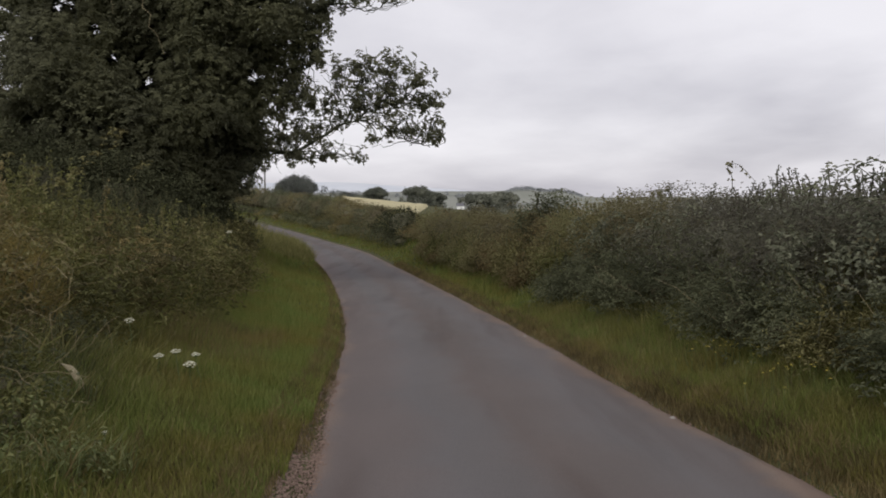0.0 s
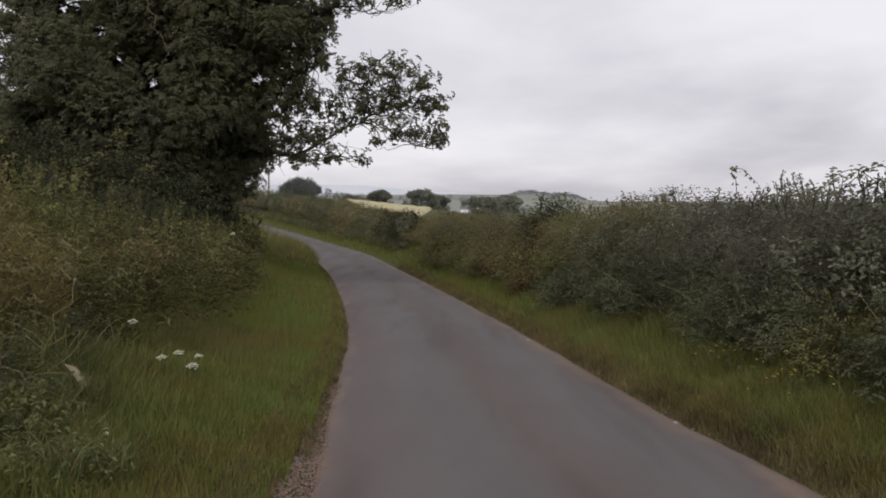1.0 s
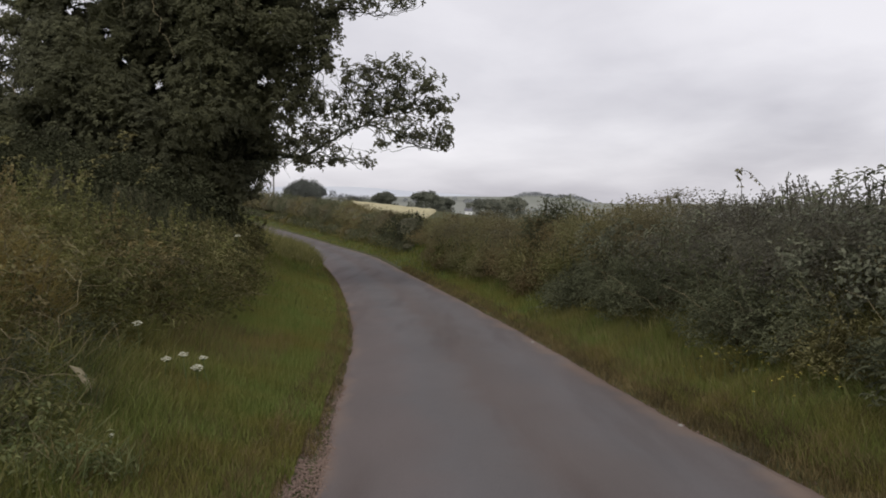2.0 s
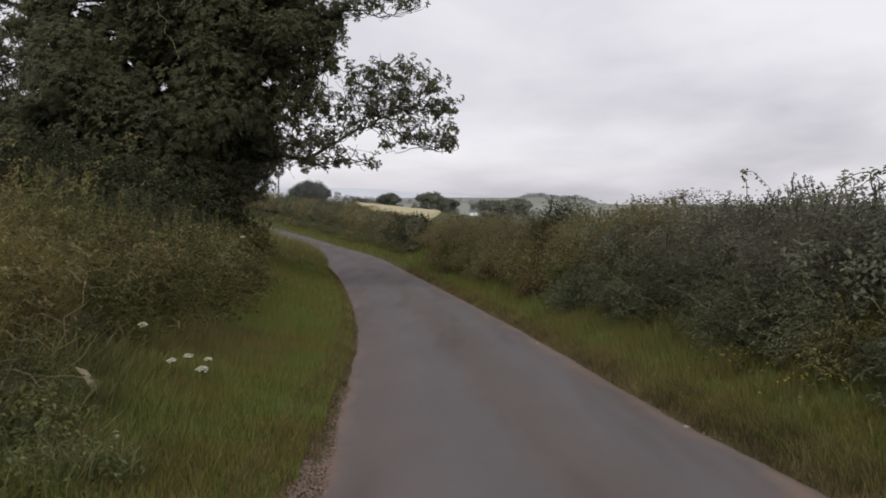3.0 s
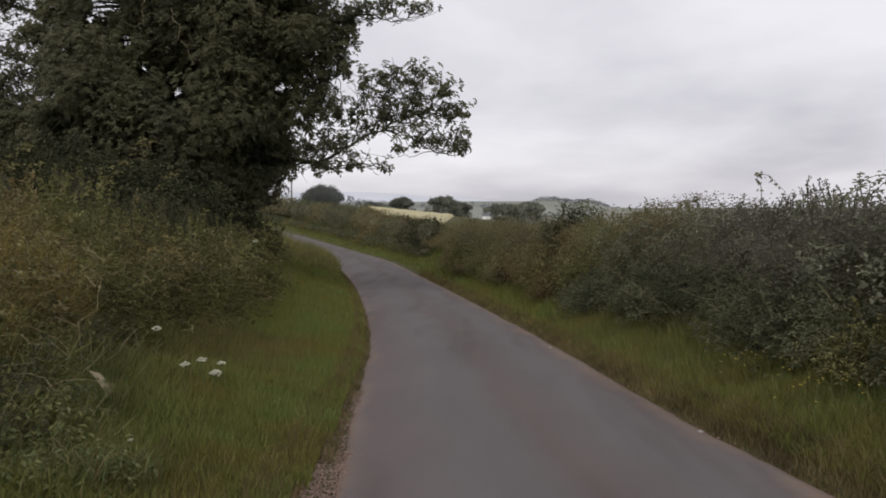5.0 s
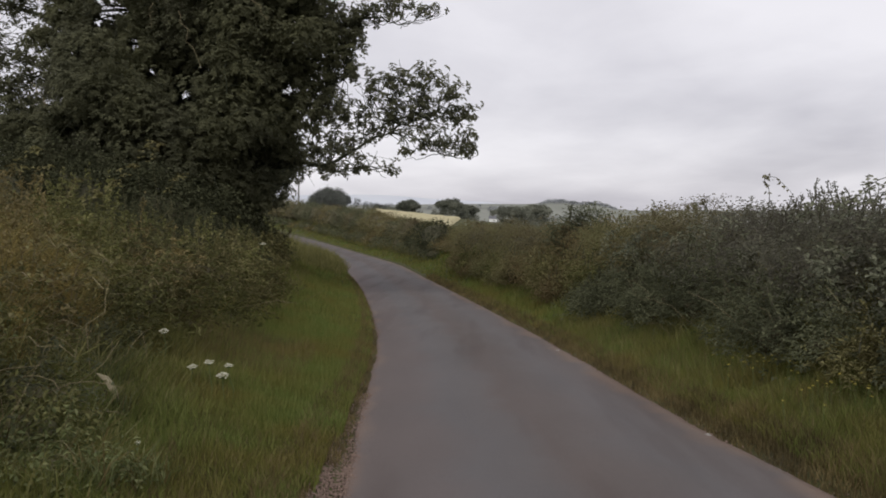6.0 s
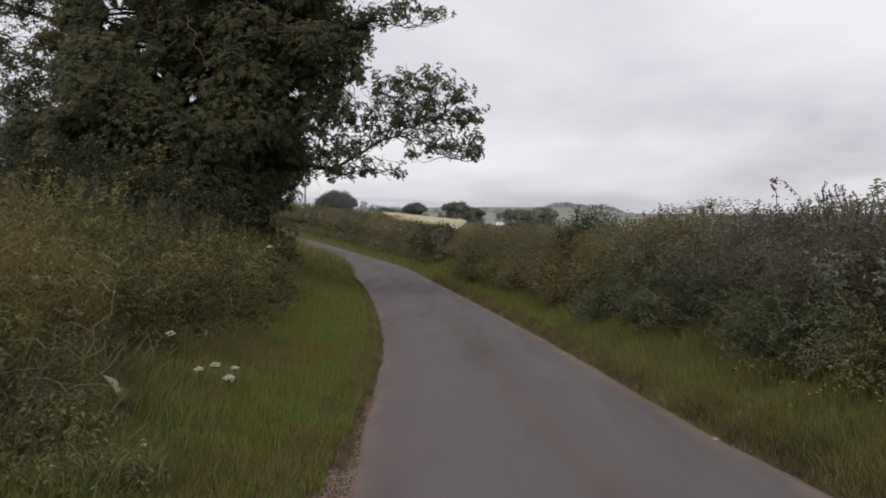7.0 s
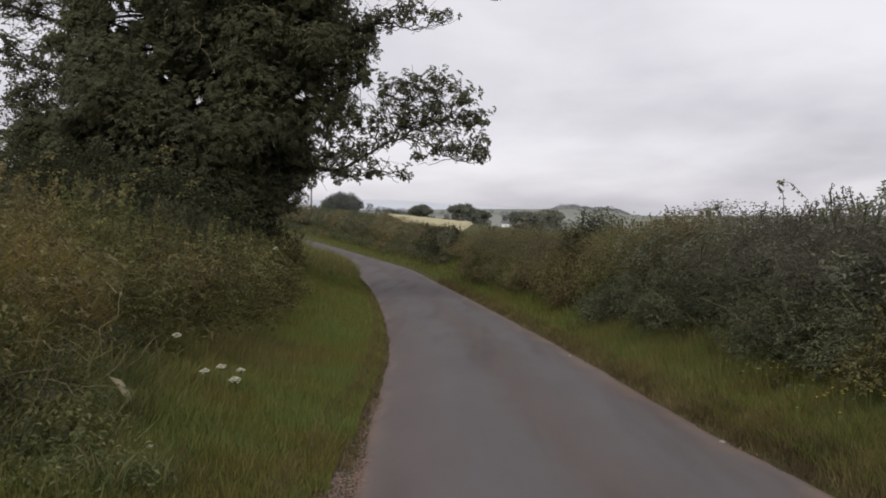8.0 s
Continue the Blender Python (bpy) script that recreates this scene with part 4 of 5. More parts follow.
    reach([(-8, 28, 8), (-3.2, 27.5, 9.0), (-0.8, 27.0, 8.9), (0.2, 26.8, 8.6)], (0.12, 0.05, 0.015),
          (((-3.6, 27.2, 9.0), (0.8, 0.6, 0.6), 20), ((-2.0, 27.0, 9.2), (0.7, 0.6, 0.5), 18), ((-0.6, 26.9, 8.8), (0.55, 0.4, 0.3), 12), ((0.2, 26.8, 8.55), (0.3, 0.3, 0.16), 6)), 16)
    for a, b in (((-13.2, 25.0, 5.2), (-12.5, 24.8, 4.3)), ((-12.7, 24.9, 4.7), (-12.75, 24.8, 4.1)), ((-8.6, 24.6, 7.2), (-7.9, 24.4, 5.5)), ((-6.6, 24.8, 7.6), (-6.0, 24.6, 6.9)), ((-9.4, 24.6, 7.4), (-9.4, 24.6, 6.7))):
        twig = Soup()
        tube(twig, bowed(a, b, 0.1, 0.04, 8), (0.009, 0.004), 5)
        part("dead_twig", twig, DEAD_STEM, root, "bare pale dead twig")
    tagged(part("twig_growth", limbs, BARK, root), kind="stuff")
    part("crown", crown, OAK_LEAF, root)


# ---------------------------------------------------------------- grass
def scatter(side, y0, y1, d0, d1, n):
    y = y0 + (y1 - y0) * rng.uniform(0, 1, n)
    d = d0 + (d1 - d0) * rng.uniform(0, 1, n)
    x, y, z = side(y, d)
    return np.stack([x, y, z], 1), d


def grass(name, side, bands, material, label, lean=0.35):
    soup = Soup()
    for y0, y1, d0, d1, n, tall0, tall1, width in bands:
        p, d = scatter(side, y0, y1, d0, d1, n)
        tuft = 0.75 + 0.5 * (wave(p[:, 0], p[:, 1], 0.35, 2) * 0.5 + 0.5)
        h = (tall0 + (tall1 - tall0) * (d - d0) / (d1 - d0)) * tuft
        blades(soup, p, h, width, lean, 3 < y0 < 8.5)
    ob = part(name, soup, material)
    return tagged(ob, label, "grass", kind="stuff")


def verges():
    grass("verge_grass", on_left, ((3.5, 5.3, 0.26, 2.7, 16500, 0.08, 0.36, 0.006), (5.3, 6.8, 0.18, 2.7, 14000, 0.09, 0.36, 0.006), (6.8, 9, 0.12, 2.7, 18000, 0.10, 0.36, 0.006), (9, 16, 0.1, 2.7, 36000, 0.10, 0.36, 0.008), (16, 32, 0.1, 2.8, 22000, 0.10, 0.36, 0.019),
                                   (32, 100, 0.1, 3.4, 15000, 0.12, 0.42, 0.055), (-9, 3.5, 0.12, 3.2, 7000, 0.12, 0.36, 0.025)), GRASS, "long bright green grass on the verge", 0.45)
    grass("coarse_grass", on_left, ((-9, 3.5, 2.2, 5.0, 5000, 0.3, 0.7, 0.018), (3.5, 9, 1.3, 4.6, 20000, 0.22, 0.80, 0.009), (4.2, 7.5, 2.0, 3.4, 900, 0.5, 0.8, 0.014), (9, 18, 1.9, 5.0, 22000, 0.30, 0.85, 0.011), (18, 34, 2.0, 6.0, 12000, 0.35, 0.8, 0.016), (40, 75, 0.5, 3.2, 9000, 0.4, 0.95, 0.035), (43, 60, 0.1, 1.6, 6000, 0.55, 0.85, 0.03)),
          COARSE, "tall rank grass mixed with weeds on the bank", 0.6)
    grass("verge_grass", on_right, ((4, 9, 0.2, 2.0, 40000, 0.12, 0.42, 0.006), (9, 16, 0.2, 2.0, 30000, 0.12, 0.40, 0.008), (16, 32, 0.2, 2.0, 18000, 0.10, 0.34, 0.019),
                                    (32, 120, 0.2, 2.8, 15000, 0.12, 0.40, 0.06), (-9, 4, 0.2, 2.4, 8000, 0.12, 0.36, 0.018)), GRASS, "long green grass below the hedge", 0.45)
    grass("coarse_grass", on_right, ((-9, 4, 0.6, 2.2, 4000, 0.22, 0.5, 0.010), (4, 16, 1.2, 2.5, 9000, 0.35, 0.95, 0.009), (16, 34, 1.1, 2.5, 5000, 0.35, 0.85, 0.015), (4, 9, 0.6, 2.2, 3000, 0.22, 0.55, 0.008), (9, 18, 0.5, 2.2, 6000, 0.25, 0.55, 0.010), (50, 100, 1.2, 3.0, 6000, 0.6, 1.0, 0.04)),
          COARSE, "tall rank grass at the foot of the hedge", 0.6)
    grass("dry_grass", on_right, ((-9, 4, 0.0, 0.4, 5000, 0.05, 0.18, 0.009), (4, 9, 0.0, 0.42, 9000, 0.05, 0.20, 0.005), (9, 16, 0.0, 0.4, 7500, 0.06, 0.20, 0.008), (16, 40, 0.0, 0.4, 8000, 0.06, 0.2, 0.014),
                                  (4, 16, 0.4, 1.0, 1800, 0.14, 0.32, 0.006), (4, 8, 0.35, 1.5, 7000, 0.14, 0.30, 0.005), (54, 80, 1.4, 3.0, 3500, 0.6, 1.1, 0.035)), FRINGE, "dry brown grass fringe along the road edge", 0.7)
    grass("dry_grass", on_left, ((-9, 3.5, 0.0, 0.35, 4000, 0.04, 0.14, 0.009), (3.5, 6, 0.2, 0.5, 2200, 0.04, 0.14, 0.005), (6, 9, 0.04, 0.45, 3200, 0.04, 0.14, 0.005), (9, 16, 0.0, 0.35, 5000, 0.05, 0.16, 0.008), (16, 40, 0.0, 0.3, 4500, 0.05, 0.16, 0.014),
                                 (3.6, 6.5, 0.3, 1.2, 2600, 0.08, 0.2, 0.006), (6.5, 9, 0.9, 2.0, 2600, 0.12, 0.26, 0.006), (9.2, 12.6, 0.8, 2.1, 7000, 0.16, 0.36, 0.007)), FRINGE, "dry brown grass along the road edge", 0.6)
    grass("dry_grass", on_left, ((5.5, 10.5, 2.9, 4.8, 2600, 0.35, 0.65, 0.007), (5.4, 8.4, 2.35, 3.4, 2600, 0.35, 0.7, 0.006), (6.3, 9.0, 2.6, 3.5, 2600, 0.35, 0.75, 0.006), (8, 18, 2.3, 5.5, 4500, 0.4, 0.8, 0.008), (5.6, 8.6, 3.2, 4.2, 1800, 0.4, 0.7, 0.006)), DRY_GRASS, "golden dry grass on the bank", 0.95)


def grit():
    """Loose stones washed to the road's edges."""
    ball = np.concatenate([np.eye(3), -np.eye(3)])
    tri = np.array([(0, 1, 2), (1, 3, 2), (3, 4, 2), (4, 0, 2), (1, 0, 5), (3, 1, 5), (4, 3, 5), (0, 4, 5)])
    soup = Soup()
    for side, y0, y1, d0, d1, n in ((on_left, -6, 3.8, -0.08, 0.25, 1500), (on_left, 3.8, 6.5, -0.07, 0.34, 5200), (on_left, 6.5, 9.5, -0.05, 0.2, 1500), (on_left, 9, 20, -0.05, 0.12, 500), (on_right, 4, 18, -0.05, 0.14, 900)):
        y = rng.uniform(y0, y1, n)
        d = d0 + (d1 - d0) * rng.uniform(0, 1, n)
        x, y, _ = side(y, d)
        z = np.maximum(height(x, y) + 0.004, lane(y)[2] - 0.004 * (d > 0) + 0.002)
        r = rng.uniform(0.003, 0.012, n) * np.where(rng.uniform(0, 1, n) < 0.08, 2.0, 1)
        for a, b, c, s in zip(x, y, z, r):
            soup.add(np.array([a, b, c]) + ball * s * rng.uniform(0.6, 1.3, (1, 3)) * np.array([1, 1, 0.7]), tri)
    tagged(part("gravel", soup, GRIT), "loose brown grit along the road edge", "gravel", kind="stuff")


# ---------------------------------------------------------------- flowers and small things
def umbel(at, ground, spread, label="white flat-topped umbel flower in the verge grass"):
    at = np.array(at)
    foot = np.array([at[0] + 0.03, at[1] + 0.02, ground])
    root = thing("cow_parsley", foot, label, "wild flower", "white umbel flowers")
    stem = Soup()
    hub = at - np.array([0, 0, spread * 0.45])
    tube(stem, bowed(foot, hub, 0, 0.03, 5), (0.005, 0.003), 5)
    heads = []
    for i in range(19):
        a, r = i * 2.4, spread * 0.5 * math.sqrt((i + 0.3) / 19)
        head = at + np.array([math.cos(a) * r, math.sin(a) * r, -0.45 * r + 0.22 * math.sin(a) * r + rng.uniform(-0.006, 0.008)])
        tube(stem, bowed(hub, head, 0, 0.02, 3), (0.0018, 0.0012), 4)
        heads.append(head)
    part("stem", stem, STEM, root)
    for head in heads:
        soup = Soup()
        n = 14
        a, r = rng.uniform(0, 6.28, n), spread * 0.10 * np.sqrt(rng.uniform(0, 1, n))
        p = head + np.stack([np.cos(a) * r, np.sin(a) * r, 0.003 + rng.uniform(0, 0.004, n)], 1)
        leaves(soup, p, rng.normal(size=(n, 3)) * 0.5 + np.array([0, -0.7, 1]), spread * 0.085, 0.9)
        part("flower_head", soup, PETAL_WHITE, root)


def umbels():
    for x, y, z, s in ((-2.97, 8.0, 0.34, 0.115), (-2.46, 7.3, 0.13, 0.105), (-2.33, 7.35, 0.16, 0.105), (-2.14, 7.3, 0.14, 0.09), (-2.18, 7.25, 0.07, 0.13), (-2.15, 4.85, -0.02, 0.05), (-2.08, 5.15, 0.05, 0.04)):
        umbel((x, y, z), float(height(x, y)), s * 0.8)
    x, y, z = on_left(18.0, 3.4)
    umbel((-4.65, 18.5, 0.74), float(height(-4.65, 18.5)), 0.13, "white umbel flower among the brambles")


def buttercups():
    seed = Soup()
    for spot_y, spot_d, n, wide in ((8.75, 0.92, 30, 0.35), (7.1, 0.95, 24, 0.25)):
        for _ in range(n):
            y, d = spot_y + rng.normal() * wide, spot_d + rng.normal() * 0.22
            x, y, z = (float(v) for v in on_right(y, d))
            root = thing("buttercup", (x, y, z), "small yellow buttercup in the verge grass", "wild flower", "buttercups in the verge")
            top = np.array([x + rng.normal() * 0.02, y + rng.normal() * 0.02, z + rng.uniform(0.27, 0.42)])
            stem = Soup()
            tube(stem, bowed((x, y, z), top, 0, 0.03, 4), (0.003, 0.0015), 4)
            part("stem", stem, STEM, root)
            flower = Soup()
            for a in np.arange(5) * 1.257:
                out = np.array([math.cos(a), math.sin(a), 0.35])
                leaves(flower, top[None] + out * 0.009, np.array([[math.cos(a) * -0.4, math.sin(a) * -0.4 - 0.3, 1]]), 0.010, 0.9)
            part("flower", flower, PETAL_YELLOW, root)


def rock(at, r, name="stone", label="small pale stone at the road edge"):
    bm = bmesh.new()
    bmesh.ops.create_icosphere(bm, subdivisions=3, radius=1.0)
    seed = rng.uniform(0, 30)
    for v in bm.verts:
        k = 1 + 0.22 * math.sin(v.co.x * 3 + seed) * math.cos(v.co.y * 4 + seed) + 0.12 * math.sin(v.co.z * 7 + seed)
        v.co = Vector(at) + Vector((v.co.x * 1.2, v.co.y, max(v.co.z, -0.55) * 0.75)) * r * k
    tagged(part(name, bm, STONE), label, "stone", "stones at the road edge")


def dead_stems():
    """Fallen dry stems and one pale withered leaf on the bank."""
    for y, d, length, turn in ((5.6, 2.6, 0.9, 0.1), (6.2, 2.7, 0.8, -0.25), (7.6, 3.2, 0.7, 1.0), (9.2, 2.9, 0.8, 0.9), (5.3, 2.3, 0.7, -0.1), (6.8, 2.9, 0.8, 0.8), (8.3, 3.0, 0.7, 1.2)):
        x, y, z = (float(v) for v in on_left(y, d))
        a = np.array([x, y, z + 0.25])
        b = a + np.array([math.cos(turn), -0.25, math.sin(turn) * 0.6]) * length
        soup = Soup()
        tube(soup, bowed(a, b, 0.12, 0.02, 8), (0.0036, 0.0018), 5)
        ob = part("dead_weed", soup, DEAD_STEM)
        tagged(ob, "bent dry brown weed on the grassy bank", "weed", "dead weeds on the bank")


def golden_tufts():
    """Tufts of ripe dry grass among the weeds, and single stalks that end in a spread of side stems."""
    for x, y in ((-3.95, 7.2), (-3.98, 7.6), (-3.79, 6.6), (-4.12, 8.2), (-4.26, 7.4), (-3.6, 7.3), (-3.43, 5.9)):
        z = float(height(x, y))
        root = thing("dry_grass_tuft", (x, y, z), "golden-brown tuft of ripe dry grass on the bank", "grass tuft", "dry grass tufts on the bank")
        soup = Soup()
        n = 260
        r, a = np.sqrt(rng.uniform(0, 1, n)) * 0.24, rng.uniform(0, 6.28, n)
        p = np.stack([x + np.cos(a) * r, y + np.sin(a) * r, np.full(n, z)], 1)
        blades(soup, p, 0.62, 0.006, 0.7)
        tagged(part("blade_growth", soup, DRY_GRASS, root), kind="stuff")
        heads = Soup()
        for k in range(16):
            tip = p[k] + np.array([rng.normal() * 0.16, rng.normal() * 0.12, rng.uniform(0.5, 0.8)])
            tube(heads, bowed(p[k], tip, 0.04, 0.03, 5), (0.002, 0.0012), 3)
            leaves(heads, tip + rng.normal(size=(14, 3)) * np.array([0.02, 0.02, 0.045]), rng.normal(size=(14, 3)), 0.022, 0.4)
        tagged(part("seed_growth", heads, DRY_GRASS, root), kind="stuff")
    for a, b in (((-3.92, 6.9, 0.69), (-3.54, 6.8, 0.97)), ((-3.75, 6.7, 0.56), (-3.55, 6.6, 0.73)), ((-3.5, 9, 0.65), (-3.2, 8.9, 0.86)), ((-4.21, 7.6, 0.9), (-4.08, 7.6, 1.09)), ((-3.66, 8.2, 0.81), (-3.64, 8.2, 1.02)), ((-3.32, 5.6, 0.25), (-2.48, 5.4, 0.15))):
        a, b = np.array(a), np.array(b)
        soup = Soup()
        tube(soup, bowed(a - np.array([0, -0.1, 0.15]), b, 0.03, 0.02, 7), (0.0032, 0.0018), 5)
        for _ in range(7):
            s = a + (b - a) * rng.uniform(0.55, 1.0)
            tube(soup, bowed(s, s + (b - a) * 0.25 + rng.normal(size=3) * 0.06, 0.02, 0.03, 4), (0.002, 0.001), 3)
        tagged(part("dead_weed", soup, DEAD_STEM), "pale dry weed with a spread of side stems", "weed", "dead weeds on the bank")


def bank_shoots():
    """Leafy bramble shoots that stand up from the bank against the dark tree."""
    for x, y, z, rise in ((-4.68, 12, 2.4, 0.6), (-4.68, 12.6, 2.47, 0.5), (-4.75, 11.6, 2.07, 0.4), (-4.75, 11, 1.82, 0.4), (-4.78, 10.6, 1.7, 0.35), (-5.22, 11, 1.88, 0.45), (-5.8, 11.4, 2.06, 0.5), (-6.23, 11.8, 2.33, 0.6), (-6.17, 11.2, 2.05, 0.4), (-4.5, 12.8, 1.98, 0.4)):
        foot = float(height(x - 0.2, y + 0.7))
        root = thing("bramble_shoot", (x - 0.2, y + 0.7, foot), "pale leafy bramble shoot standing up from the bank", "shoot", "shoots above the bank")
        stem, soup = Soup(), Soup()
        line = smooth_curve([(x - 0.2, y + 0.7, foot), (x - 0.22, y + 0.3, z - rise), (x - 0.12, y, z - rise * 0.4), (x, y, z), (x + 0.08, y, z - 0.04)])
        tube(stem, line, (0.003, 0.0016), 5)
        q = line[np.linspace(len(line) // 2 - 2, len(line) - 1, 8).astype(int)] + rng.normal(size=(8, 3)) * np.array([0.05, 0.03, 0.02])
        rosettes(soup, q, rng.normal(size=(8, 3)) * 0.4 + np.array([0, -0.4, 0.8]), 3, 0.072, 0.46, True)
        part("stem", stem, STALK, root)
        part("foliage", soup, BRAMBLE_LEAF, root)


def withered_leaf():
    """One long pale dead leaf that hangs from the weeds."""
    line = smooth_curve([(-2.74, 6.05, 0.30), (-2.66, 6.03, 0.26), (-2.59, 6.0, 0.17), (-2.545, 5.98, 0.085)], 6)
    wide = np.interp(np.linspace(0, 1, len(line)), [0, 0.25, 0.7, 1], [0.004, 0.022, 0.026, 0.003])
    across = np.array([0.75, 0.35, 0.55])
    verts = np.concatenate([line - across * wide[:, None], line + np.array([0, -0.012, 0.004]), line + across * wide[:, None]])
    n = len(line)
    i = np.arange(n - 1)
    soup = Soup()
    soup.add(verts, np.concatenate([np.stack([i, i + n, i + n + 1, i + 1], 1), np.stack([i + n, i + 2 * n, i + 2 * n + 1, i + n + 1], 1)]))
    tube(soup, bowed((-2.74, 6.05, 0.30), (-2.95, 6.4, float(height(-2.95, 6.4))), 0.05, 0, 6), (0.004, 0.004), 5)
    tagged(part("withered_leaf", soup, PALE_LEAF), "long pale withered leaf hanging in the weeds", "dead leaf")


golden_tufts()
bank_shoots()
withered_leaf()
right_hedge()
skirts()
canes()
dry_stalks()
left_bank()
verge_weeds()
tussocks()
understory()
far_hedge()
oak()
verges()
grit()
umbels()
buttercups()
rock((2.01, 7.35, -0.445), 0.022)
rock((1.37, 14.1, -0.845), 0.022)
dead_stems()


# ---------------------------------------------------------------- distance
def wheat():
    xs, ys = np.arange(-30, -1.9, 0.6), np.arange(72, 160, 1.2)
    gx, gy = np.meshgrid(xs, ys)
    gz = far_height(gx, gy) + 0.35 + 0.12 * wave(gx, gy, 1.1, 3) + rng.normal(size=gx.shape) * 0.03
    edge = (gx <= xs[0]) | (gx >= xs[-1]) | (gy <= ys[0]) | (gy >= ys[-1])
    gz = np.where(edge, gz - 0.9, gz)
    nx, ny = len(xs), len(ys)
    i, j = np.meshgrid(np.arange(nx - 1), np.arange(ny - 1))
    quads = np.stack([j * nx + i, j * nx + i + 1, (j + 1) * nx + i + 1, (j + 1) * nx + i], -1).reshape(-1, 4)
    keep = ((gx > lane(gy)[1] + 9 / steep(gy)) & (gx > -8 - (gy - 72) * 0.125)).reshape(-1)
    quads = quads[keep[quads].all(1)]
    me = mesh_from("wheat_field", np.stack([gx, gy, gz], -1).reshape(-1, 3), quads)
    me.materials.append(WHEAT)
    tagged(new("wheat_field", me), "pale yellow ripening wheat behind the hedge", "crop field", kind="stuff")


def crown_soup(soup, centre, half, n, length, seed):
    d = unit(rng.normal(size=(n, 3)))
    d = d[d[:, 2] > -0.5]
    r = rng.uniform(0.7, 1.05, len(d)) * lump(seed, d)
    p = np.array(centre) + d * np.array(half) * r[:, None]
    p = np.repeat(p, 4, 0) + rng.normal(size=(len(p) * 4, 3)) * length * 0.6
    leaves(soup, p, np.repeat(d, 4, 0) + rng.normal(size=(len(p), 3)) * 0.5 + np.array([0, 0, 0.3]), length, 0.7)


def far_tree(x, y, top, wide, label, leaf=None):
    z = float(height(x, y))
    tall = top - z
    root = thing("far_tree", (x, y, z), label, "tree", "trees beyond the field")
    trunk = Soup()
    tube(trunk, bowed((x, y, z - 0.3), (x + 0.2, y, z + tall * 0.6), 0, 0.02), (0.4, 0.25, 0.1), 8)
    for _ in range(5):
        e = np.array([x, y, z + tall * 0.65]) + rng.normal(size=3) * np.array([wide * 0.22, wide * 0.2, tall * 0.08])
        tube(trunk, bowed((x, y, z + tall * 0.3), e, 0.2, 0.03), (0.15, 0.05), 5)
    part("trunk", trunk, BARK, root)
    soup = Soup()
    for k in range(13):
        a, r = k * 2.4 + x, math.sqrt((k + 0.5) / 13)
        c = np.array([x, y, z + tall * 0.72]) + np.array([math.cos(a) * r * 0.40 * wide, math.sin(a) * r * 0.34 * wide, tall * (0.16 * (1 - r * r) - 0.06 * rng.uniform())])
        crown_soup(soup, c, (wide * 0.15, wide * 0.15, tall * 0.10), 130, 0.44, rng.uniform(0, 40))
    crown_soup(soup, (x, y, z + tall * 0.55), (wide * 0.30, wide * 0.28, tall * 0.30), 500, 0.50, rng.uniform(0, 40))
    for k in range(7):
        c = np.array([x + rng.uniform(-0.5, 0.5) * wide, y - 2, z + tall * 0.30])
        crown_soup(soup, c, (wide * 0.16, wide * 0.14, tall * 0.26), 90, 0.48, rng.uniform(0, 40))
    part("crown", soup, leaf or HAZED_FAR_LEAF, root)


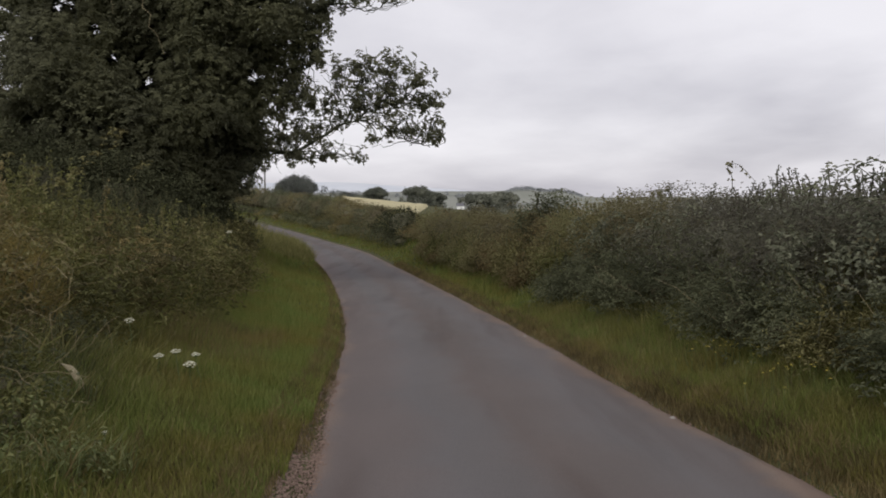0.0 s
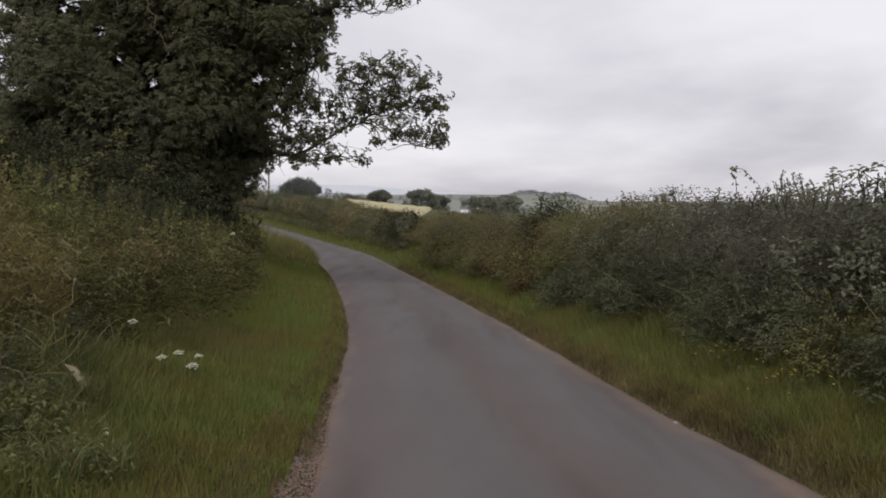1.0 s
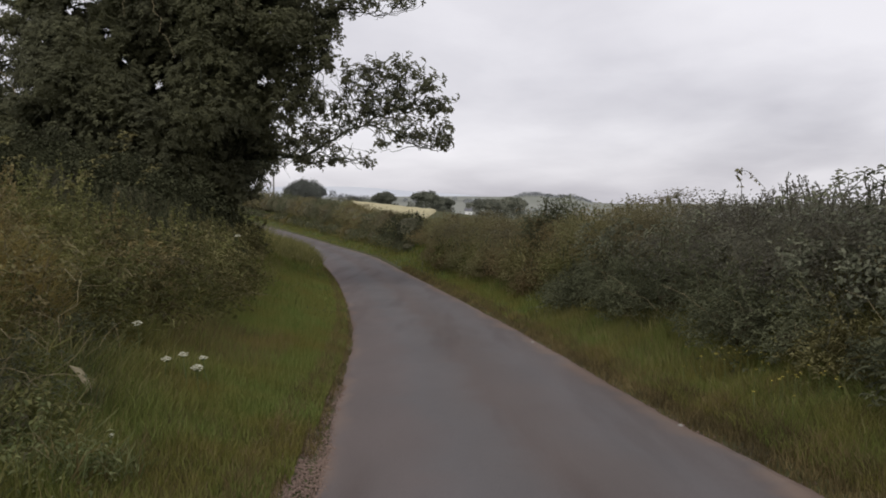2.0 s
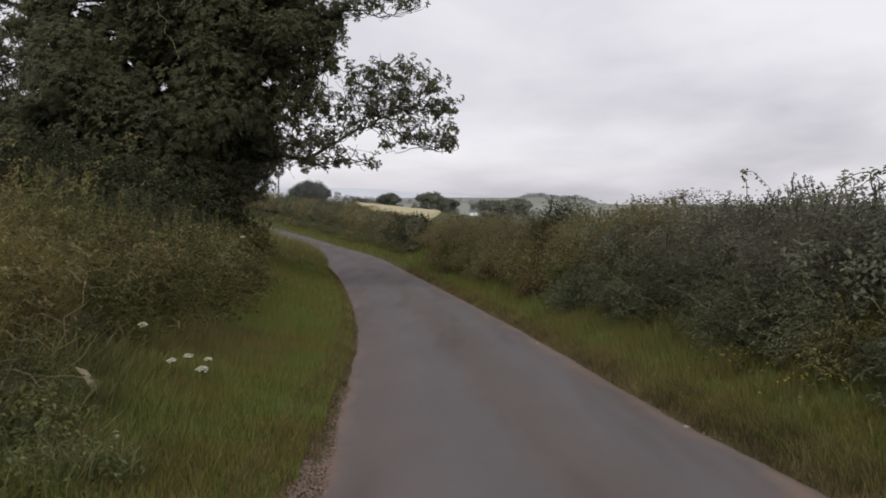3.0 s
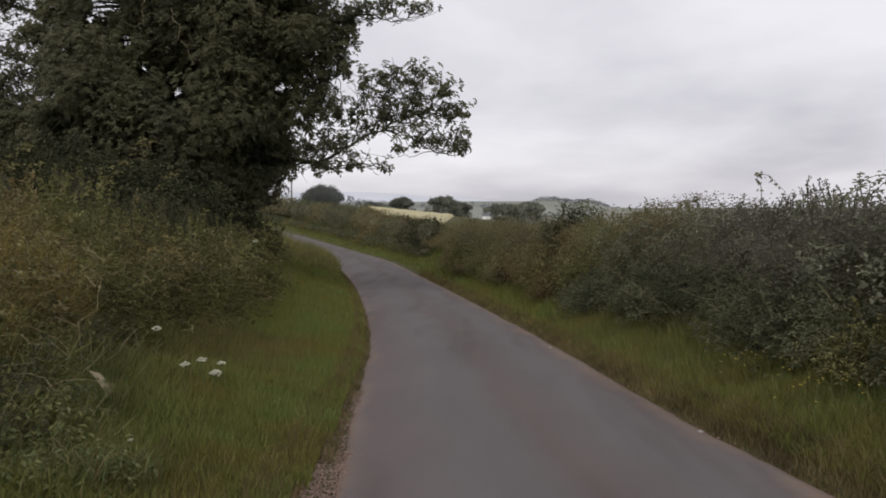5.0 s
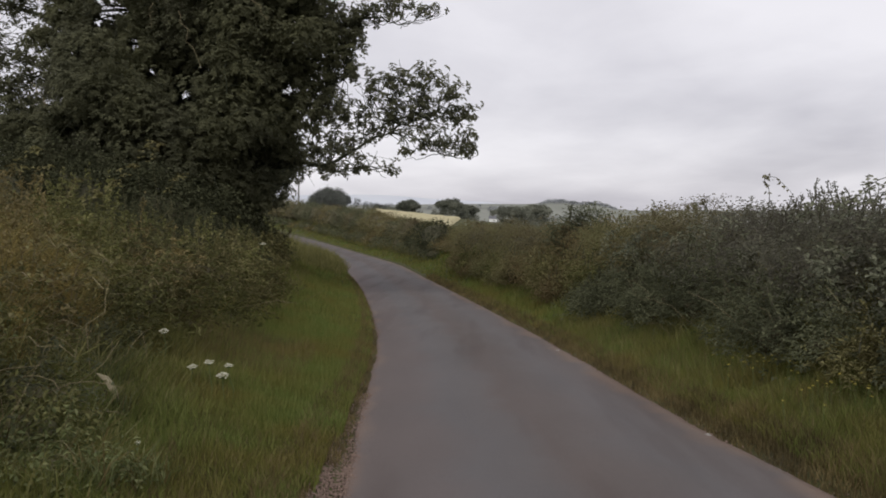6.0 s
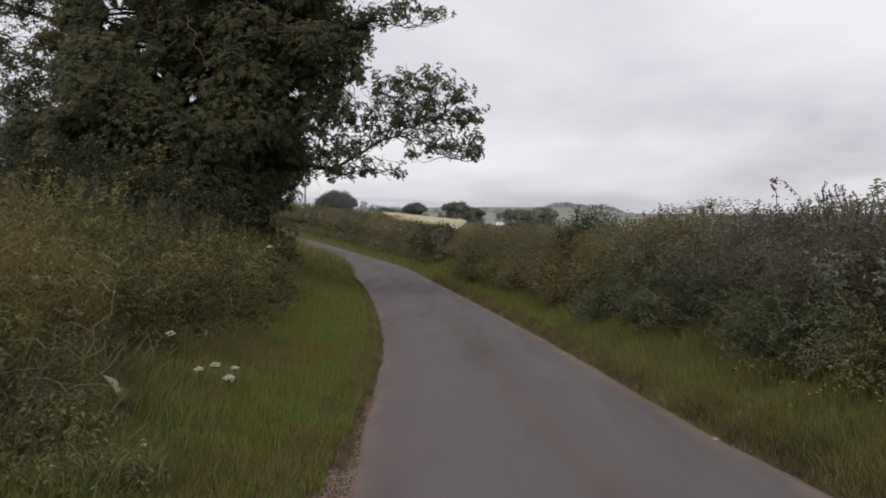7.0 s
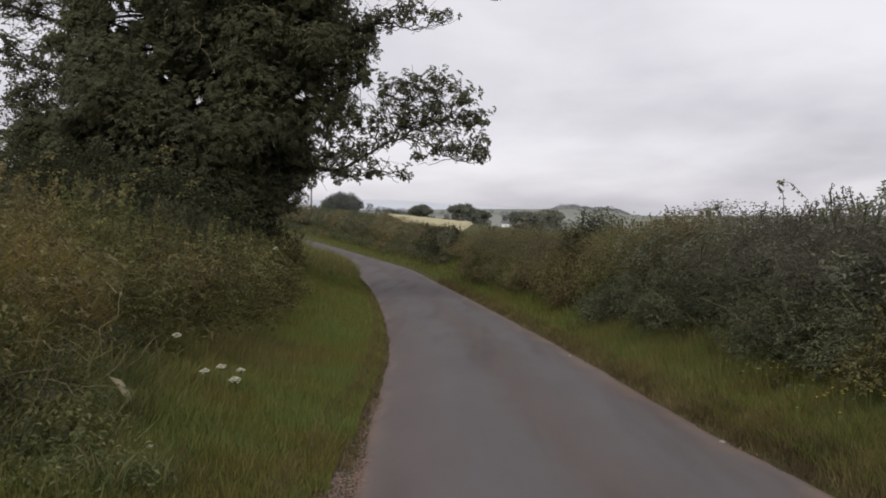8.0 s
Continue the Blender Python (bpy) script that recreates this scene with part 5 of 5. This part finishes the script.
def distance():
    wheat()
    far_tree(-23.5, 300, 4.9, 9.0, "dark round tree at the wheat field's far edge")
    far_tree(-8.8, 290, 5.4, 11.5, "broad dark tree at the wheat field's far edge")
    far_tree(-3.0, 330, 3.2, 9.0, "low dark tree beyond the wheat field")
    far_tree(-32.0, 330, 2.2, 10.0, "low tree in the valley")
    far_tree(10.8, 250, 2.6, 13.5, "broad green tree beyond the hedge, paled with haze in its colour", HAZED_VALLEY_LEAF)
    far_tree(20.5, 290, 3.4, 12.0, "hazy tree beyond the hedge", HAZED_VALLEY_LEAF)
    for name, label, spots in (
            ("wooded_hill", "dense copse on a knoll, greyed with haze in its colour", [(-87.5 + u, 512 + rng.normal() * 8, 3.3 - 0.10 * max(0.0, u - 2)) for u in rng.uniform(-8.5, 10.5, 64)] + [(-87 + rng.uniform(-8, 10), 496 + rng.normal() * 5, 3.2) for _ in range(30)] + [(rng.uniform(-74, -45), 535 + rng.normal() * 6, 2.6) for _ in range(16)]),
            ("far_wood", "hazy wooded ridge on the skyline", [(92 + 62 * u, 1235 + rng.normal() * 20, 2.0 + 1.0 * math.sin(math.pi * u)) for u in rng.beta(1.1, 1.1, 80)] + [(150 + 58 * u, 1245 + rng.normal() * 20, 1.8 + 0.8 * math.sin(math.pi * u)) for u in rng.beta(1.1, 1.1, 80)]),
            ("far_wood", "hazy line of hedgerow trees across the valley", [(rng.uniform(-330, 70), 1020 + rng.normal() * 30, 4) for _ in range(40)]),
            ("valley_wood", "hedgerow trees along the valley", [(rng.uniform(-110, -30), 430 + rng.normal() * 20, 4.5) for _ in range(26)])):
        soup = Soup()
        for x, y, r in spots:
            z = float(height(x, y))
            k = rng.uniform(0.75, 1.15)
            tall = 1.5 if name == "wooded_hill" else 0.95
            crown_soup(soup, (x, y, z + r * (tall - 0.25) * k), (r * k, r * k, r * tall * k), 170 if name == "wooded_hill" else 80, r * 0.18, rng.uniform(0, 40))
        # woods take leaf colours that already carry painted haze
        ob = part(name, soup, {"far_wood": HAZED_HILL_LEAF, "wooded_hill": HAZED_KNOLL_LEAF}.get(name, HAZED_FAR_LEAF))
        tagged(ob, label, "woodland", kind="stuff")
    # telegraph pole
    x, y = -23.2, 111.0
    z = float(height(x, y))
    root = thing("telegraph_pole", (x, y, z), "thin grey wooden telegraph pole with a short crossarm", "pole")
    s = Soup()
    tube(s, bowed((x, y, z - 0.2), (x + 0.05, y, 5.5), 0, 0, 4), (0.13, 0.09), 8)
    part("post", s, POLE_WOOD, root)
    s = Soup()
    tube(s, bowed((x - 0.5, y - 0.1, 5.3), (x + 0.6, y - 0.1, 5.33), 0, 0, 3), (0.06, 0.06), 6)
    part("crossarm", s, POLE_WOOD, root)
    # a white cottage in the valley
    for x, y, w in ((7.4, 360.0, 3.0),):
        z = -2.6
        ground = float(height(x, y))
        root = thing("cottage", (x, y, ground), "tiny whitewashed cottage across the valley", "house")
        bm = bmesh.new()
        bmesh.ops.create_cube(bm, size=1.0, matrix=Matrix.Translation((x, y, ground + (z - ground) * 0.5)) @ Matrix.Diagonal((w, 5, z - ground, 1)))
        part("wall", bm, RENDER, root)
        bm = bmesh.new()
        v = [bm.verts.new((x + sx * (w / 2 + 0.3), y + sy * 2.8, z + (1.3 if sy == 0 else 0))) for sx in (-1, 1) for sy in (-1, 0, 1)]
        for f in ((0, 1, 4, 3), (1, 2, 5, 4), (0, 2, 1), (3, 4, 5), (0, 3, 5, 2)):
            bm.faces.new([v[i] for i in f])
        part("roof", bm, SLATE, root)


distance()
for y, d, wide, tall in ((51.5, 2.3, 2.6, 1.9), (56.5, 2.6, 2.4, 1.7)):
    x, _, z = on_right(y, d)
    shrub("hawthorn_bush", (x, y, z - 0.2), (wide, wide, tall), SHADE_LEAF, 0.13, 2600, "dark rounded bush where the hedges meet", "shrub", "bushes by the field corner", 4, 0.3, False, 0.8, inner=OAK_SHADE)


def skyline():
    """Hills on the skyline, some kilometres off, with the haze put into their pale colour."""
    xs = np.linspace(-3600, 3600, 120)
    crest = 40 + 22 * wave(xs, xs * 0, 900, 0.6) + 9 * wave(xs, xs * 0, 260, 2.2) - np.clip(xs + 300, 0, 900) * 0.06
    rows = [np.stack([xs, np.full_like(xs, y), z], 1) for y, z in ((2600, crest * 0 - 20), (2900, crest * 0.75), (3050, crest), (3500, crest * 0 - 20))]
    n = len(xs)
    i, j = np.meshgrid(np.arange(n - 1), np.arange(3))
    quads = np.stack([j * n + i, j * n + i + 1, (j + 1) * n + i + 1, (j + 1) * n + i], -1).reshape(-1, 4)
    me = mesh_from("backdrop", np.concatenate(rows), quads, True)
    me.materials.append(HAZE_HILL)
    tagged(new("backdrop", me), "skyline hills with blue-grey haze put into their colour", "hills", kind="structure")


skyline()
